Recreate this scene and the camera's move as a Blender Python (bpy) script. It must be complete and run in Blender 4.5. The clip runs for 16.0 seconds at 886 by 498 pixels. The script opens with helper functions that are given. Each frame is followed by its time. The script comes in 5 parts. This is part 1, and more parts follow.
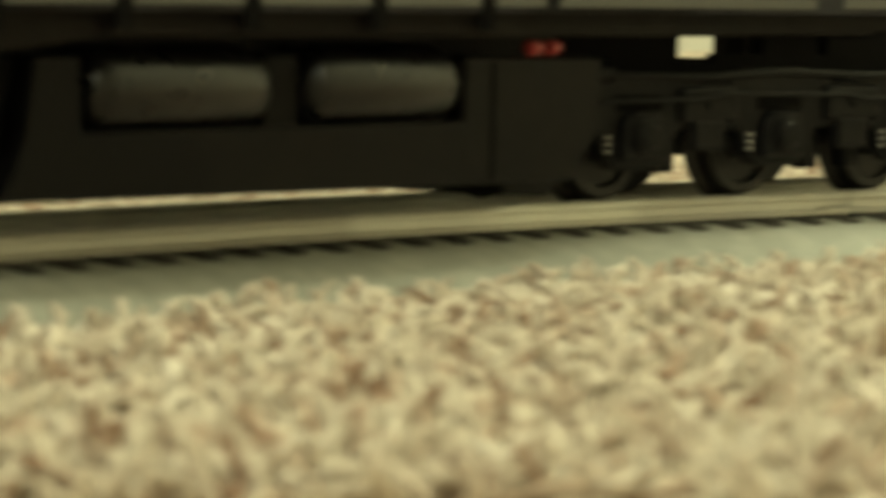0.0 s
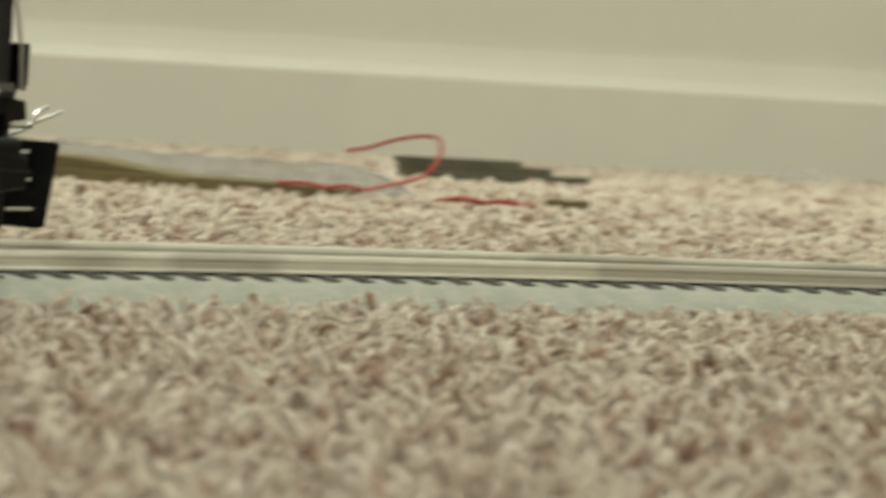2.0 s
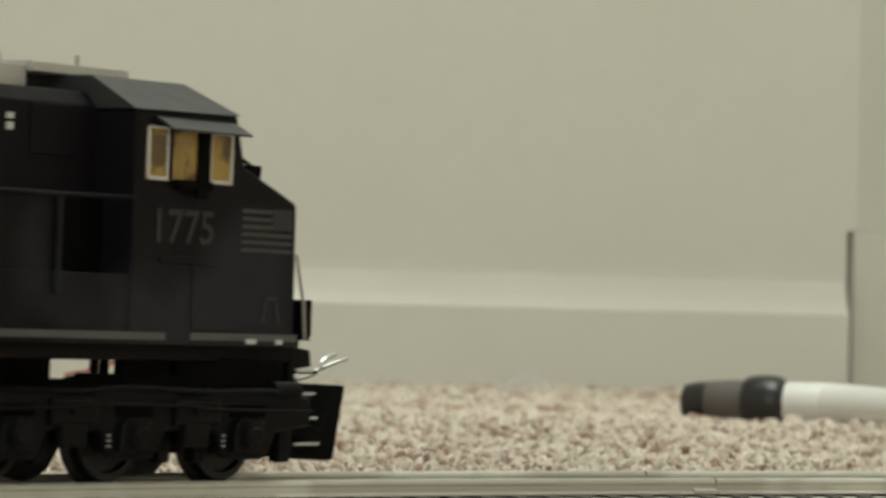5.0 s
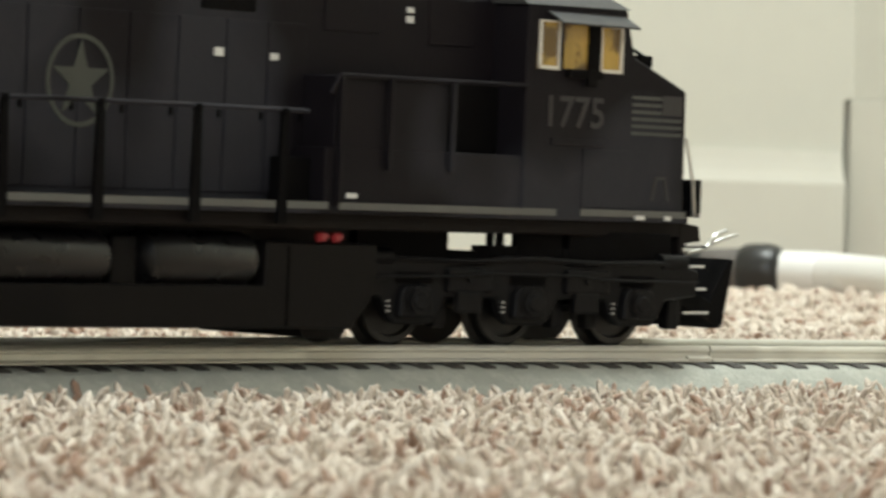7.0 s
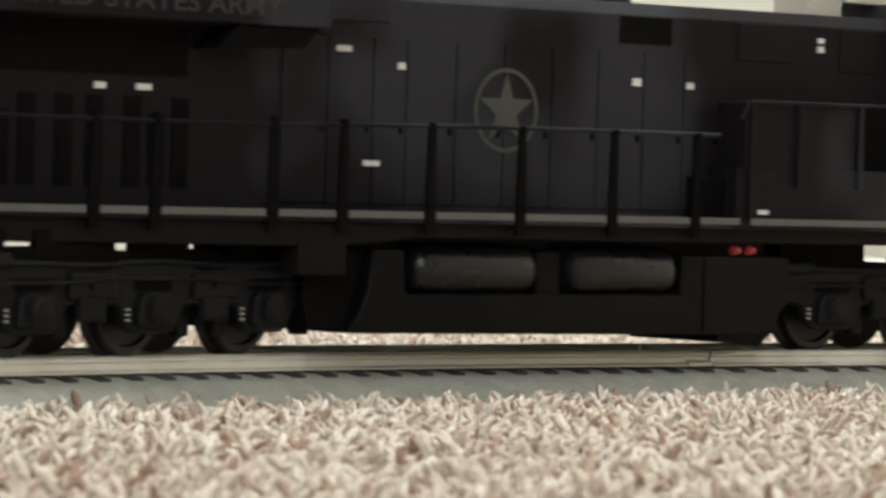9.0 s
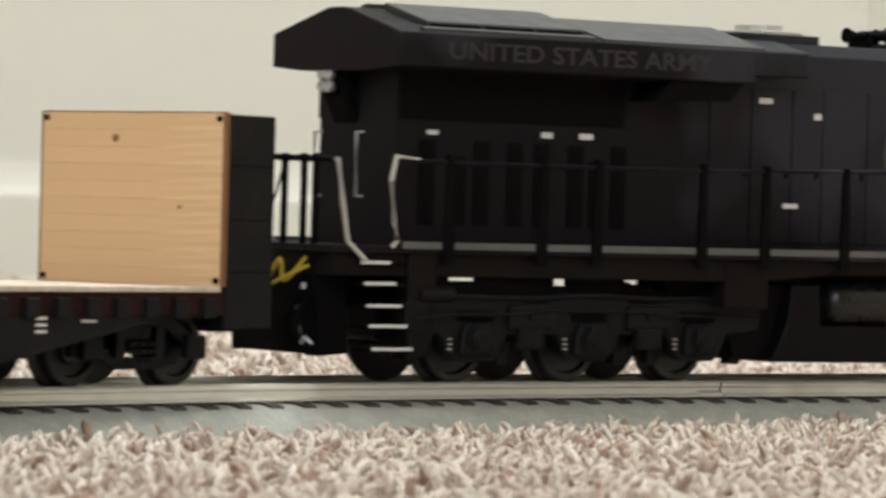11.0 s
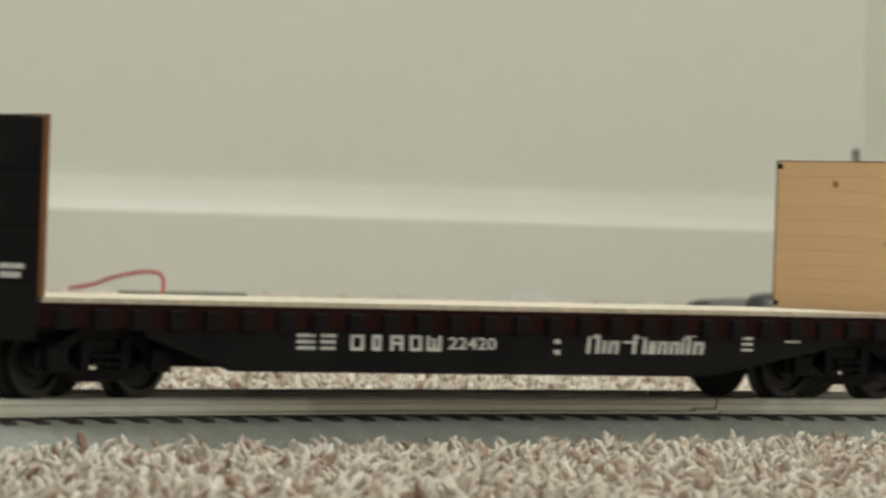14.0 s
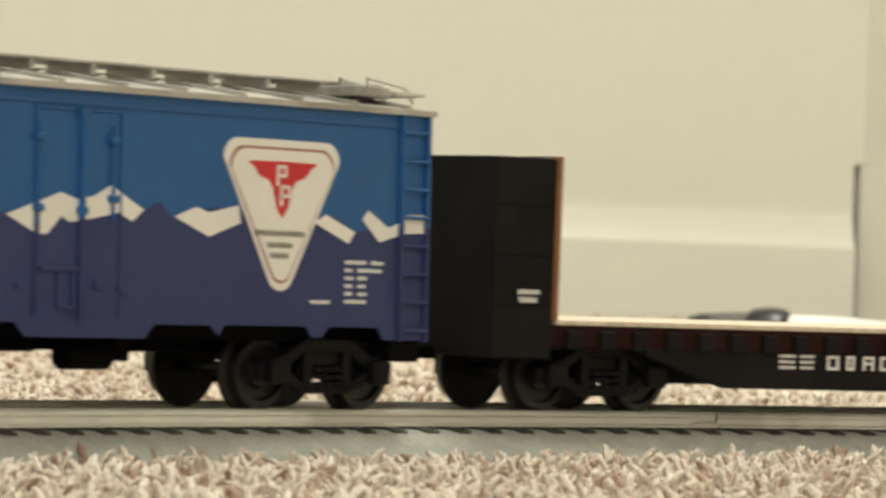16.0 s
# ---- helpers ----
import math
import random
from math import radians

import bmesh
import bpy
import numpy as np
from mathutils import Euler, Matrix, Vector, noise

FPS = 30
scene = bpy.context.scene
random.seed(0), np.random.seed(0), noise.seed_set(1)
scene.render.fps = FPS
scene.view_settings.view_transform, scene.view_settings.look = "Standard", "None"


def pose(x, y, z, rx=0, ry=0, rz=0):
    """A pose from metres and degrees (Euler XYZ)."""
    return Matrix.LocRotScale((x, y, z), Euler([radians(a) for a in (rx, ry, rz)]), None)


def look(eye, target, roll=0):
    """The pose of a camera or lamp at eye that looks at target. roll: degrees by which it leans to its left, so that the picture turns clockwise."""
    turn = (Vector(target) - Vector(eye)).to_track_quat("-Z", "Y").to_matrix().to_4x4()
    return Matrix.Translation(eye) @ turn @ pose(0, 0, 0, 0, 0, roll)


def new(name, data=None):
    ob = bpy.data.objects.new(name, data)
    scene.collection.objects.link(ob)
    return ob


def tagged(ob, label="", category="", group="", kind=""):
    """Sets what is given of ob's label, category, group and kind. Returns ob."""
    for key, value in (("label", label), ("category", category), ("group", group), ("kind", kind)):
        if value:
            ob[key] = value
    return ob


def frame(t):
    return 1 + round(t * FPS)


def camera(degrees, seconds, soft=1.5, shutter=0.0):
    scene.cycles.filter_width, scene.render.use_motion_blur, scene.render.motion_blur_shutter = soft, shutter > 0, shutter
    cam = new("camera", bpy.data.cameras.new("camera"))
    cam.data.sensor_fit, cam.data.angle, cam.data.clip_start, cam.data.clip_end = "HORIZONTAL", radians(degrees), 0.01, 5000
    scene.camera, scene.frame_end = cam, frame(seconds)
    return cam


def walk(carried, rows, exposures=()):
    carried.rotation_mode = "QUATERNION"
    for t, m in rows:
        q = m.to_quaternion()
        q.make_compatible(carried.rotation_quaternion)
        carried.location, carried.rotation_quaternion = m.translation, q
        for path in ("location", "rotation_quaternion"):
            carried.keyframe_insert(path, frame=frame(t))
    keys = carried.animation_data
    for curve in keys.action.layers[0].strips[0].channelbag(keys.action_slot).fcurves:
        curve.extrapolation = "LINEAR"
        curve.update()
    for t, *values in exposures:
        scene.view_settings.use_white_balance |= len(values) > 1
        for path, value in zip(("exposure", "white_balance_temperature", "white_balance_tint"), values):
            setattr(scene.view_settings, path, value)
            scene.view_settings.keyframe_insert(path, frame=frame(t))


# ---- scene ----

# the lens, the hand-held path: seconds, x and height in mm, turn to the right, tilt up, roll, in degrees
cam = camera(12.07, 16.0, soft=2.8, shutter=0.5)
CAM_ROWS = [
    (0.0, -3.01, 28.04, -22.202, -3.190, 0.300),
    (0.3, -3.01, 28.04, -19.070, -3.017, 1.935),
    (0.6, -3.01, 28.04, -15.596, -2.480, 1.640),
    (0.8, -3.01, 28.04, -13.496, -2.190, 1.847),
    (1.2, -3.01, 28.04, -9.994, -2.053, 2.571),
    (1.7, -3.01, 28.04, -5.941, -1.969, 3.311),
    (2.2, -3.01, 28.04, -2.516, -1.371, 2.981),
    (2.6, -3.01, 28.04, -1.124, -0.187, 2.262),
    (3.0, -3.01, 28.04, -0.356, 1.331, 1.568),
    (3.2, -3.01, 28.04, -0.124, 1.859, 1.299),
    (5.3, 0.00, 28.48, -0.092, 1.084, 1.221),
    (5.5, 0.00, 28.48, -0.092, 0.674, 1.221),
    (6.0, 0.00, 28.48, -0.023, -0.077, 1.498),
    (6.5, 0.00, 28.48, -0.003, -0.431, 1.502),
    (7.0, 0.00, 28.48, -0.000, -0.458, 1.619),
    (7.5, 0.00, 28.48, -0.044, -0.493, 1.033),
    (8.0, 0.00, 28.48, 0.046, -0.536, 1.038),
    (8.2, 0.00, 28.48, 0.046, -0.516, 1.038),
    (10.3, 0.43, 29.00, -0.093, -0.080, 1.137),
    (10.5, 0.43, 29.00, -0.093, -0.030, 1.137),
    (11.0, 0.43, 29.00, -0.181, -0.002, 1.153),
    (11.5, 0.43, 29.00, -0.223, -0.017, 1.181),
    (12.0, 0.43, 29.00, -0.150, 0.005, 1.305),
    (12.5, 0.43, 29.00, -0.106, 0.037, 1.225),
    (13.0, 0.43, 29.00, -0.124, 0.046, 1.201),
    (13.5, 0.43, 29.00, -0.129, 0.062, 1.521),
    (14.0, 0.43, 29.00, -0.144, 0.201, 1.626),
    (14.5, 0.43, 29.00, -0.156, 0.311, 1.743),
    (15.0, 0.43, 29.00, -0.158, 0.373, 1.748),
    (15.5, 0.43, 29.00, -0.165, 0.374, 1.636),
    (16.0, 0.43, 29.00, -0.164, 0.375, 1.934),
]
TRAVEL = [
    (0.0, -398.5),
    (0.3, -388.9),
    (0.6, -378.3),
    (0.8, -370.9),
    (1.2, -355.5),
    (1.7, -335.8),
    (2.2, -317.4),
    (2.6, -302.9),
    (3.0, -288.4),
    (3.2, -280.9),
    (5.5, -191.8),
    (6.0, -171.6),
    (6.5, -150.8),
    (7.0, -130.4),
    (7.5, -108.8),
    (8.0, -87.0),
    (10.5, 22.9),
    (11.0, 44.3),
    (11.5, 67.3),
    (12.0, 91.8),
    (12.5, 116.8),
    (13.0, 141.2),
    (13.5, 165.1),
    (14.0, 190.6),
    (14.5, 215.5),
    (15.0, 240.3),
    (15.5, 265.8),
    (16.0, 291.9),
]


def cam_pose(x, z, yaw, tilt, roll):
    eye = Vector((x, 0, z)) * 0.001
    a, b = radians(yaw), radians(tilt)
    way = Vector((math.sin(a) * math.cos(b), math.cos(a) * math.cos(b), math.sin(b)))
    return look(eye, eye + way, roll)


cam.data.dof.use_dof = True
cam.data.dof.focus_distance = 0.69
cam.data.dof.aperture_fstop = 104
walk(cam, [(t, cam_pose(*r)) for t, *r in CAM_ROWS],
     exposures=[(0.0, -0.1, 9300, -16), (1.0, -0.06, 8400, -13), (1.7, -0.4, 7100, -1), (2.0, -0.61, 6950, -1), (2.2, -0.72, 6900, -7), (2.6, -0.9, 6700, -4), (3.2, -1.02, 6500, -2), (5.5, -0.48, 6400, 3), (6.0, -0.22, 6350, 4), (7.0, -0.02, 6200, 5), (8.2, 0.05, 6150, 7), (11.0, -0.06, 6100, 12), (13.0, -0.2, 6100, 8), (14.5, -0.6, 6350, 3), (15.5, -0.28, 6800, 4), (16.0, -0.08, 7000, 7)])

# ---- light: one ceiling lamp, and daylight from a window behind ----
world = bpy.data.worlds.new("world")
scene.world = world
world.use_nodes = True
world.node_tree.nodes["Background"].inputs[0].default_value = (0.9, 0.95, 1.0, 1)
world.node_tree.nodes["Background"].inputs[1].default_value = 0.02


def area_lamp(name, m, sx, sy, watts, colour):
    d = bpy.data.lights.new(name, "AREA")
    d.shape, d.size, d.size_y, d.energy, d.color = "RECTANGLE", sx, sy, watts, colour
    ob = new(name, d)
    ob.matrix_world = m
    return ob


area_lamp("ceiling_lamp_light", look((0.3, 1.3, 2.30), (0.3, 1.3, 0)), 0.9, 0.9, 57, (0.95, 0.97, 0.92))
area_lamp("window_light", look((-0.155, -2.06, 1.4), (-0.155 - 0.166, -2.06 + 0.986, 1.2)), 1.36, 1.16, 27, (0.98, 0.98, 0.98))


# ---- materials ----
def mat(name, colour, rough=0.6, metal=0.0, var=0.12, scale=400.0, bump=0.0, bump_scale=900.0, colour2=None, spec=0.5, coarse=None, island=False, emit=0.0, random_piece=0.0, stretch=None):
    m = bpy.data.materials.new(name)
    m.use_nodes = True
    nt = m.node_tree
    nd, ln = nt.nodes, nt.links
    b = nd["Principled BSDF"]
    b.inputs["Roughness"].default_value = rough
    b.inputs["Metallic"].default_value = metal
    b.inputs["Specular IOR Level"].default_value = spec
    tc = nd.new("ShaderNodeTexCoord")
    n1 = nd.new("ShaderNodeTexNoise")
    n1.inputs["Scale"].default_value, n1.inputs["Detail"].default_value = scale, 5
    n2 = nd.new("ShaderNodeTexNoise")
    n2.inputs["Scale"].default_value, n2.inputs["Detail"].default_value = coarse or scale * 0.12, 3
    place = tc.outputs["Object"]
    if stretch:
        mp = nd.new("ShaderNodeMapping")
        mp.inputs["Scale"].default_value = stretch
        ln.new(place, mp.inputs["Vector"])
        place = mp.outputs[0]
    for n in (n1, n2):
        ln.new(place, n.inputs["Vector"])
    c = colour
    dark = tuple(x * (1 - var) for x in c)
    light = tuple(min(1, x * (1 + var)) for x in c)
    mix = nd.new("ShaderNodeMix")
    mix.data_type = "RGBA"
    mix.inputs[6].default_value, mix.inputs[7].default_value = (*dark, 1), (*light, 1)
    ln.new(n1.outputs["Fac"], mix.inputs[0])
    mix2 = nd.new("ShaderNodeMix")
    mix2.data_type = "RGBA"
    c2 = colour2 or tuple(x * (1 - 0.6 * var) for x in c)
    ramp = nd.new("ShaderNodeMapRange")
    ramp.inputs["From Min"].default_value, ramp.inputs["From Max"].default_value = 0.47, 0.53
    ln.new(n2.outputs["Fac"], ramp.inputs["Value"])
    ln.new(ramp.outputs[0], mix2.inputs[0])
    ln.new(mix.outputs[2], mix2.inputs[6])
    mix2.inputs[7].default_value = (*c2, 1)
    out = mix2.outputs[2]
    if random_piece:
        oi = nd.new("ShaderNodeObjectInfo")
        hs = nd.new("ShaderNodeHueSaturation")
        mr = nd.new("ShaderNodeMapRange")
        mr.inputs["To Min"].default_value, mr.inputs["To Max"].default_value = 1 - random_piece, 1 + random_piece
        ln.new(oi.outputs["Random"], mr.inputs["Value"])
        ln.new(mr.outputs[0], hs.inputs["Value"])
        ln.new(out, hs.inputs["Color"])
        out = hs.outputs[0]
    ln.new(out, b.inputs["Base Color"])
    rr = nd.new("ShaderNodeMapRange")
    rr.inputs["To Min"].default_value, rr.inputs["To Max"].default_value = max(0.02, rough - 0.12), min(1, rough + 0.12)
    ln.new(n1.outputs["Fac"], rr.inputs["Value"])
    ln.new(rr.outputs[0], b.inputs["Roughness"])
    if bump:
        bp = nd.new("ShaderNodeBump")
        bp.inputs["Strength"].default_value, bp.inputs["Distance"].default_value = bump, 0.0004
        n3 = nd.new("ShaderNodeTexNoise")
        n3.inputs["Scale"].default_value, n3.inputs["Detail"].default_value = bump_scale, 4
        ln.new(tc.outputs["Object"], n3.inputs["Vector"])
        ln.new(n3.outputs["Fac"], bp.inputs["Height"])
        ln.new(bp.outputs[0], b.inputs["Normal"])
    if emit:
        ln.new(out, b.inputs["Emission Color"])
        b.inputs["Emission Strength"].default_value = emit
    return m


def carpet_material():
    m = bpy.data.materials.new("carpet_yarn")
    m.use_nodes = True
    nd, ln = m.node_tree.nodes, m.node_tree.links
    b = nd["Principled BSDF"]
    geo = nd.new("ShaderNodeNewGeometry")
    ramp = nd.new("ShaderNodeValToRGB")
    e = ramp.color_ramp.elements
    e[0].position, e[0].color = 0.0, (0.33, 0.20, 0.14, 1)
    e[1].position, e[1].color = 1.0, (0.79, 0.71, 0.62, 1)
    for pos, col in ((0.12, (0.48, 0.34, 0.255, 1)), (0.25, (0.62, 0.52, 0.43, 1)), (0.55, (0.69, 0.597, 0.495, 1)), (0.85, (0.74, 0.65, 0.55, 1))):
        k = e.new(pos)
        k.color = col
    ln.new(geo.outputs["Random Per Island"], ramp.inputs[0])
    tc = nd.new("ShaderNodeTexCoord")
    wv = nd.new("ShaderNodeTexNoise")
    wv.inputs["Scale"].default_value, wv.inputs["Detail"].default_value = 1900, 4
    ln.new(tc.outputs["Object"], wv.inputs["Vector"])
    hs = nd.new("ShaderNodeHueSaturation")
    mr = nd.new("ShaderNodeMapRange")
    mr.inputs["To Min"].default_value, mr.inputs["To Max"].default_value = 0.80, 1.40
    ln.new(wv.outputs["Fac"], mr.inputs["Value"])
    ln.new(mr.outputs[0], hs.inputs["Value"])
    ln.new(ramp.outputs[0], hs.inputs["Color"])
    ln.new(hs.outputs[0], b.inputs["Base Color"])
    bp = nd.new("ShaderNodeBump")
    bp.inputs["Strength"].default_value, bp.inputs["Distance"].default_value = 0.9, 0.0006
    ln.new(wv.outputs["Fac"], bp.inputs["Height"])
    ln.new(bp.outputs[0], b.inputs["Normal"])
    b.inputs["Roughness"].default_value = 0.75
    b.inputs["Sheen Weight"].default_value = 0.15
    b.inputs["Specular IOR Level"].default_value = 0.3
    return m


M_CARPET = carpet_material()
M_BACKING = mat("carpet_backing", (0.55, 0.44, 0.34), 0.95, var=0.35, scale=300, bump=1.0, bump_scale=250, colour2=(0.42, 0.31, 0.23))
M_WALL = mat("wall_paint", (0.69, 0.68, 0.61), 0.85, var=0.03, scale=60, bump=0.25, bump_scale=300, colour2=(0.68, 0.67, 0.597), coarse=3)
M_TRIM = mat("trim_paint", (0.72, 0.705, 0.635), 0.45, var=0.03, scale=40, colour2=(0.71, 0.692, 0.622), coarse=6)
M_CEIL = mat("ceiling_paint", (0.8, 0.79, 0.75), 0.9, var=0.03, scale=40, bump=0.4, bump_scale=120)
M_LAMP = mat("lamp_glass", (0.9, 0.86, 0.76), 0.4, emit=2.5)
M_ROADBED = mat("grey_plastic_roadbed", (0.47, 0.475, 0.425), 0.9, var=0.18, scale=900, bump=0.8, bump_scale=1600, colour2=(0.425, 0.43, 0.385), coarse=240, spec=0.12)
M_TIE = mat("black_plastic_tie", (0.045, 0.039, 0.033), 0.7, var=0.3, scale=600, random_piece=0.25)
M_RAIL = mat("nickel_rail", (0.80, 0.78, 0.70), 0.36, metal=0.3, var=0.1, scale=250, colour2=(0.60, 0.575, 0.51), coarse=25)
M_BLACK = mat("loco_black_paint", (0.0095, 0.0080, 0.0103), 0.58, var=0.2, scale=500, bump=0.12, bump_scale=900, colour2=(0.0305, 0.0308, 0.0380), coarse=15, spec=0.1)


def camouflage(m, x_from, x_to, lean):
    """Two-tone paint: the grey blotches crowd the middle of the hood and thin out towards both ends."""
    nd, ln = m.node_tree.nodes, m.node_tree.links
    blotch = next(n for n in nd if n.type == "MAP_RANGE" and abs(n.inputs["From Min"].default_value - 0.47) < 1e-4)
    source = blotch.inputs["Value"].links[0].from_socket
    tc = next(n for n in nd if n.type == "TEX_COORD")
    xyz = nd.new("ShaderNodeSeparateXYZ")
    ln.new(tc.outputs["Object"], xyz.inputs[0])
    fade = nd.new("ShaderNodeMapRange")
    fade.inputs["From Min"].default_value, fade.inputs["From Max"].default_value = x_from, x_to
    fade.inputs["To Min"].default_value, fade.inputs["To Max"].default_value = lean, -0.09
    mid = nd.new("ShaderNodeMath")
    mid.inputs[1].default_value = 0.02
    ln.new(xyz.outputs["X"], mid.inputs[0])
    off = nd.new("ShaderNodeMath")
    off.operation = "ABSOLUTE"
    ln.new(mid.outputs[0], off.inputs[0])
    ln.new(off.outputs[0], fade.inputs["Value"])
    add = nd.new("ShaderNodeMath")
    ln.new(source, add.inputs[0])
    ln.new(fade.outputs[0], add.inputs[1])
    ln.new(add.outputs[0], blotch.inputs["Value"])


camouflage(M_BLACK, 0.036, 0.056, 0.06)
M_TANK = mat("reservoir_black", (0.0055, 0.0050, 0.0055), 0.3, var=0.2, scale=500, spec=0.38)
M_FRAME = mat("loco_frame_black", (0.0074, 0.0054, 0.0053), 0.65, var=0.25, scale=400, colour2=(0.008, 0.006, 0.0055), coarse=40, spec=0.1)
M_GREYROOF = mat("loco_roof_grey", (0.034, 0.034, 0.036), 0.55, var=0.15, scale=300, coarse=30)
M_STRIPE = mat("sill_stripe_grey", (0.11, 0.11, 0.105), 0.6, var=0.15, scale=400)
M_TRUCK = mat("truck_black", (0.0080, 0.0077, 0.0087), 0.45, var=0.3, scale=400, bump=0.2, spec=0.12)
M_UNDER = mat("underbody_black_plastic", (0.0042, 0.0038, 0.0043), 0.45, var=0.25, scale=400, bump=0.12, spec=0.08, colour2=(0.0062, 0.0054, 0.0054), coarse=35)
M_WHEEL = mat("wheel_steel_dark", (0.018, 0.017, 0.0165), 0.45, metal=0.3, var=0.2, scale=300)
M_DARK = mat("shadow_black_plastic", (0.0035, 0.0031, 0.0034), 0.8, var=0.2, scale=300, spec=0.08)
M_WHITE = mat("white_marking", (0.72, 0.72, 0.70), 0.6, var=0.1, scale=700)
M_LETTER = mat("dull_grey_lettering", (0.023, 0.022, 0.025), 0.6, var=0.15, scale=700)
M_FADED = mat("faded_print_grey", (0.26, 0.245, 0.2), 0.65, var=0.2, scale=700)
M_STAR = mat("dull_green_star", (0.052, 0.058, 0.05), 0.65, var=0.15, scale=700)
M_FLAG = mat("flag_grey", (0.06, 0.064, 0.061), 0.65, var=0.15, scale=700)
M_SILVER = mat("silver_paint", (0.62, 0.62, 0.60), 0.35, metal=0.7, var=0.1, scale=500)
M_WINFRAME = mat("white_window_frame", (0.75, 0.72, 0.64), 0.5, var=0.08, scale=500)
M_AMBER = mat("amber_cab_pane", (0.46, 0.30, 0.06), 0.15, var=0.5, scale=260, colour2=(0.13, 0.075, 0.015), coarse=130)
M_RED = mat("red_cap", (0.30, 0.025, 0.03), 0.5, var=0.15, scale=500)
M_YELLOW = mat("yellow_hose", (0.75, 0.55, 0.05), 0.5, var=0.1, scale=500)
M_SPRING = mat("bright_spring", (0.5, 0.5, 0.5), 0.4, metal=0.8, var=0.15, scale=800)
M_CARBLACK = mat("flatcar_black", (0.0100, 0.0094, 0.0104), 0.6, var=0.22, scale=400, bump=0.15, spec=0.11, colour2=(0.0130, 0.0122, 0.0130))
M_POCKET = mat("dark_brown_stake_side", (0.026, 0.008, 0.007), 0.7, var=0.3, scale=500, spec=0.12)
M_WOOD = mat("pale_wood_plank", (0.79, 0.555, 0.33), 0.72, var=0.16, scale=900, bump=0.1, colour2=(0.73, 0.495, 0.28), coarse=420, random_piece=0.045, stretch=(1, 0.05, 1), spec=0.25)
M_WOODEDGE = mat("stained_wood_edge", (0.24, 0.10, 0.035), 0.6, var=0.2, scale=300)
M_DECK = mat("pale_deck_board", (0.72, 0.62, 0.50), 0.6, var=0.15, scale=300, random_piece=0.08)
M_LETWHITE = mat("white_lettering", (0.84, 0.84, 0.81), 0.6, var=0.08, scale=700)
M_BLUE = mat("reefer_blue", (0.024, 0.120, 0.325), 0.45, var=0.08, scale=300, colour2=(0.023, 0.113, 0.308), coarse=30, spec=0.25)
M_NAVY = mat("reefer_navy", (0.041, 0.056, 0.155), 0.48, var=0.08, scale=300, coarse=30, spec=0.2)
M_LOGOWHITE = mat("logo_cream_white", (0.88, 0.87, 0.82), 0.5, var=0.04, scale=500)
M_LOGORED = mat("logo_red", (0.62, 0.022, 0.03), 0.5, var=0.08, scale=500)
M_LOGOLINE = mat("logo_line_brown", (0.33, 0.10, 0.08), 0.5, var=0.08, scale=500)
M_REEFROOF = mat("reefer_roof_silver", (0.50, 0.49, 0.46), 0.45, metal=0.45, var=0.18, scale=300, colour2=(0.36, 0.35, 0.33))
M_HOSE = mat("white_plastic_pipe", (0.82, 0.81, 0.79), 0.35, var=0.03, scale=80)
M_CAP = mat("black_rubber_cap", (0.02, 0.02, 0.02), 0.35, var=0.2, scale=200)
M_CAPBROWN = mat("dark_grey_sleeve", (0.13, 0.115, 0.105), 0.55, var=0.2, scale=200)
M_SLAB = mat("dark_olive_strip", (0.115, 0.105, 0.072), 0.6, var=0.2, scale=200)
M_OLIVE = mat("olive_brown_board", (0.20, 0.155, 0.065), 0.6, var=0.2, scale=120)
M_BAG = mat("cloudy_plastic", (0.36, 0.355, 0.35), 0.5, var=0.1, scale=60)
M_BAG.node_tree.nodes["Principled BSDF"].inputs["Alpha"].default_value = 0.42
M_CLEAR = mat("clear_wrap", (0.8, 0.8, 0.8), 0.2, var=0.05, scale=60)
M_CLEAR.node_tree.nodes["Principled BSDF"].inputs["Alpha"].default_value = 0.22
M_WIRE = mat("red_wire_insulation", (0.42, 0.03, 0.032), 0.55, var=0.1, scale=300)


# ---- building helpers: all shapes in millimetres, x forward, y to the left, z up ----
MM = 0.001
CANT = 1.6      # degrees by which the track leans on the soft pile, far rail up
RAIL = 0.0091   # rail top above the carpet, metres


def box(bm, x0, x1, y0, y1, z0, z1, bevel=0.0):
    made = bmesh.ops.create_cube(bm, size=1)["verts"]
    for v in made:
        v.co = Vector((x0 + (v.co.x + 0.5) * (x1 - x0), y0 + (v.co.y + 0.5) * (y1 - y0), z0 + (v.co.z + 0.5) * (z1 - z0)))
    if bevel:
        edges = {e for v in made for e in v.link_edges}
        bmesh.ops.bevel(bm, geom=list(edges), offset=bevel, segments=2, affect="EDGES", profile=0.5)


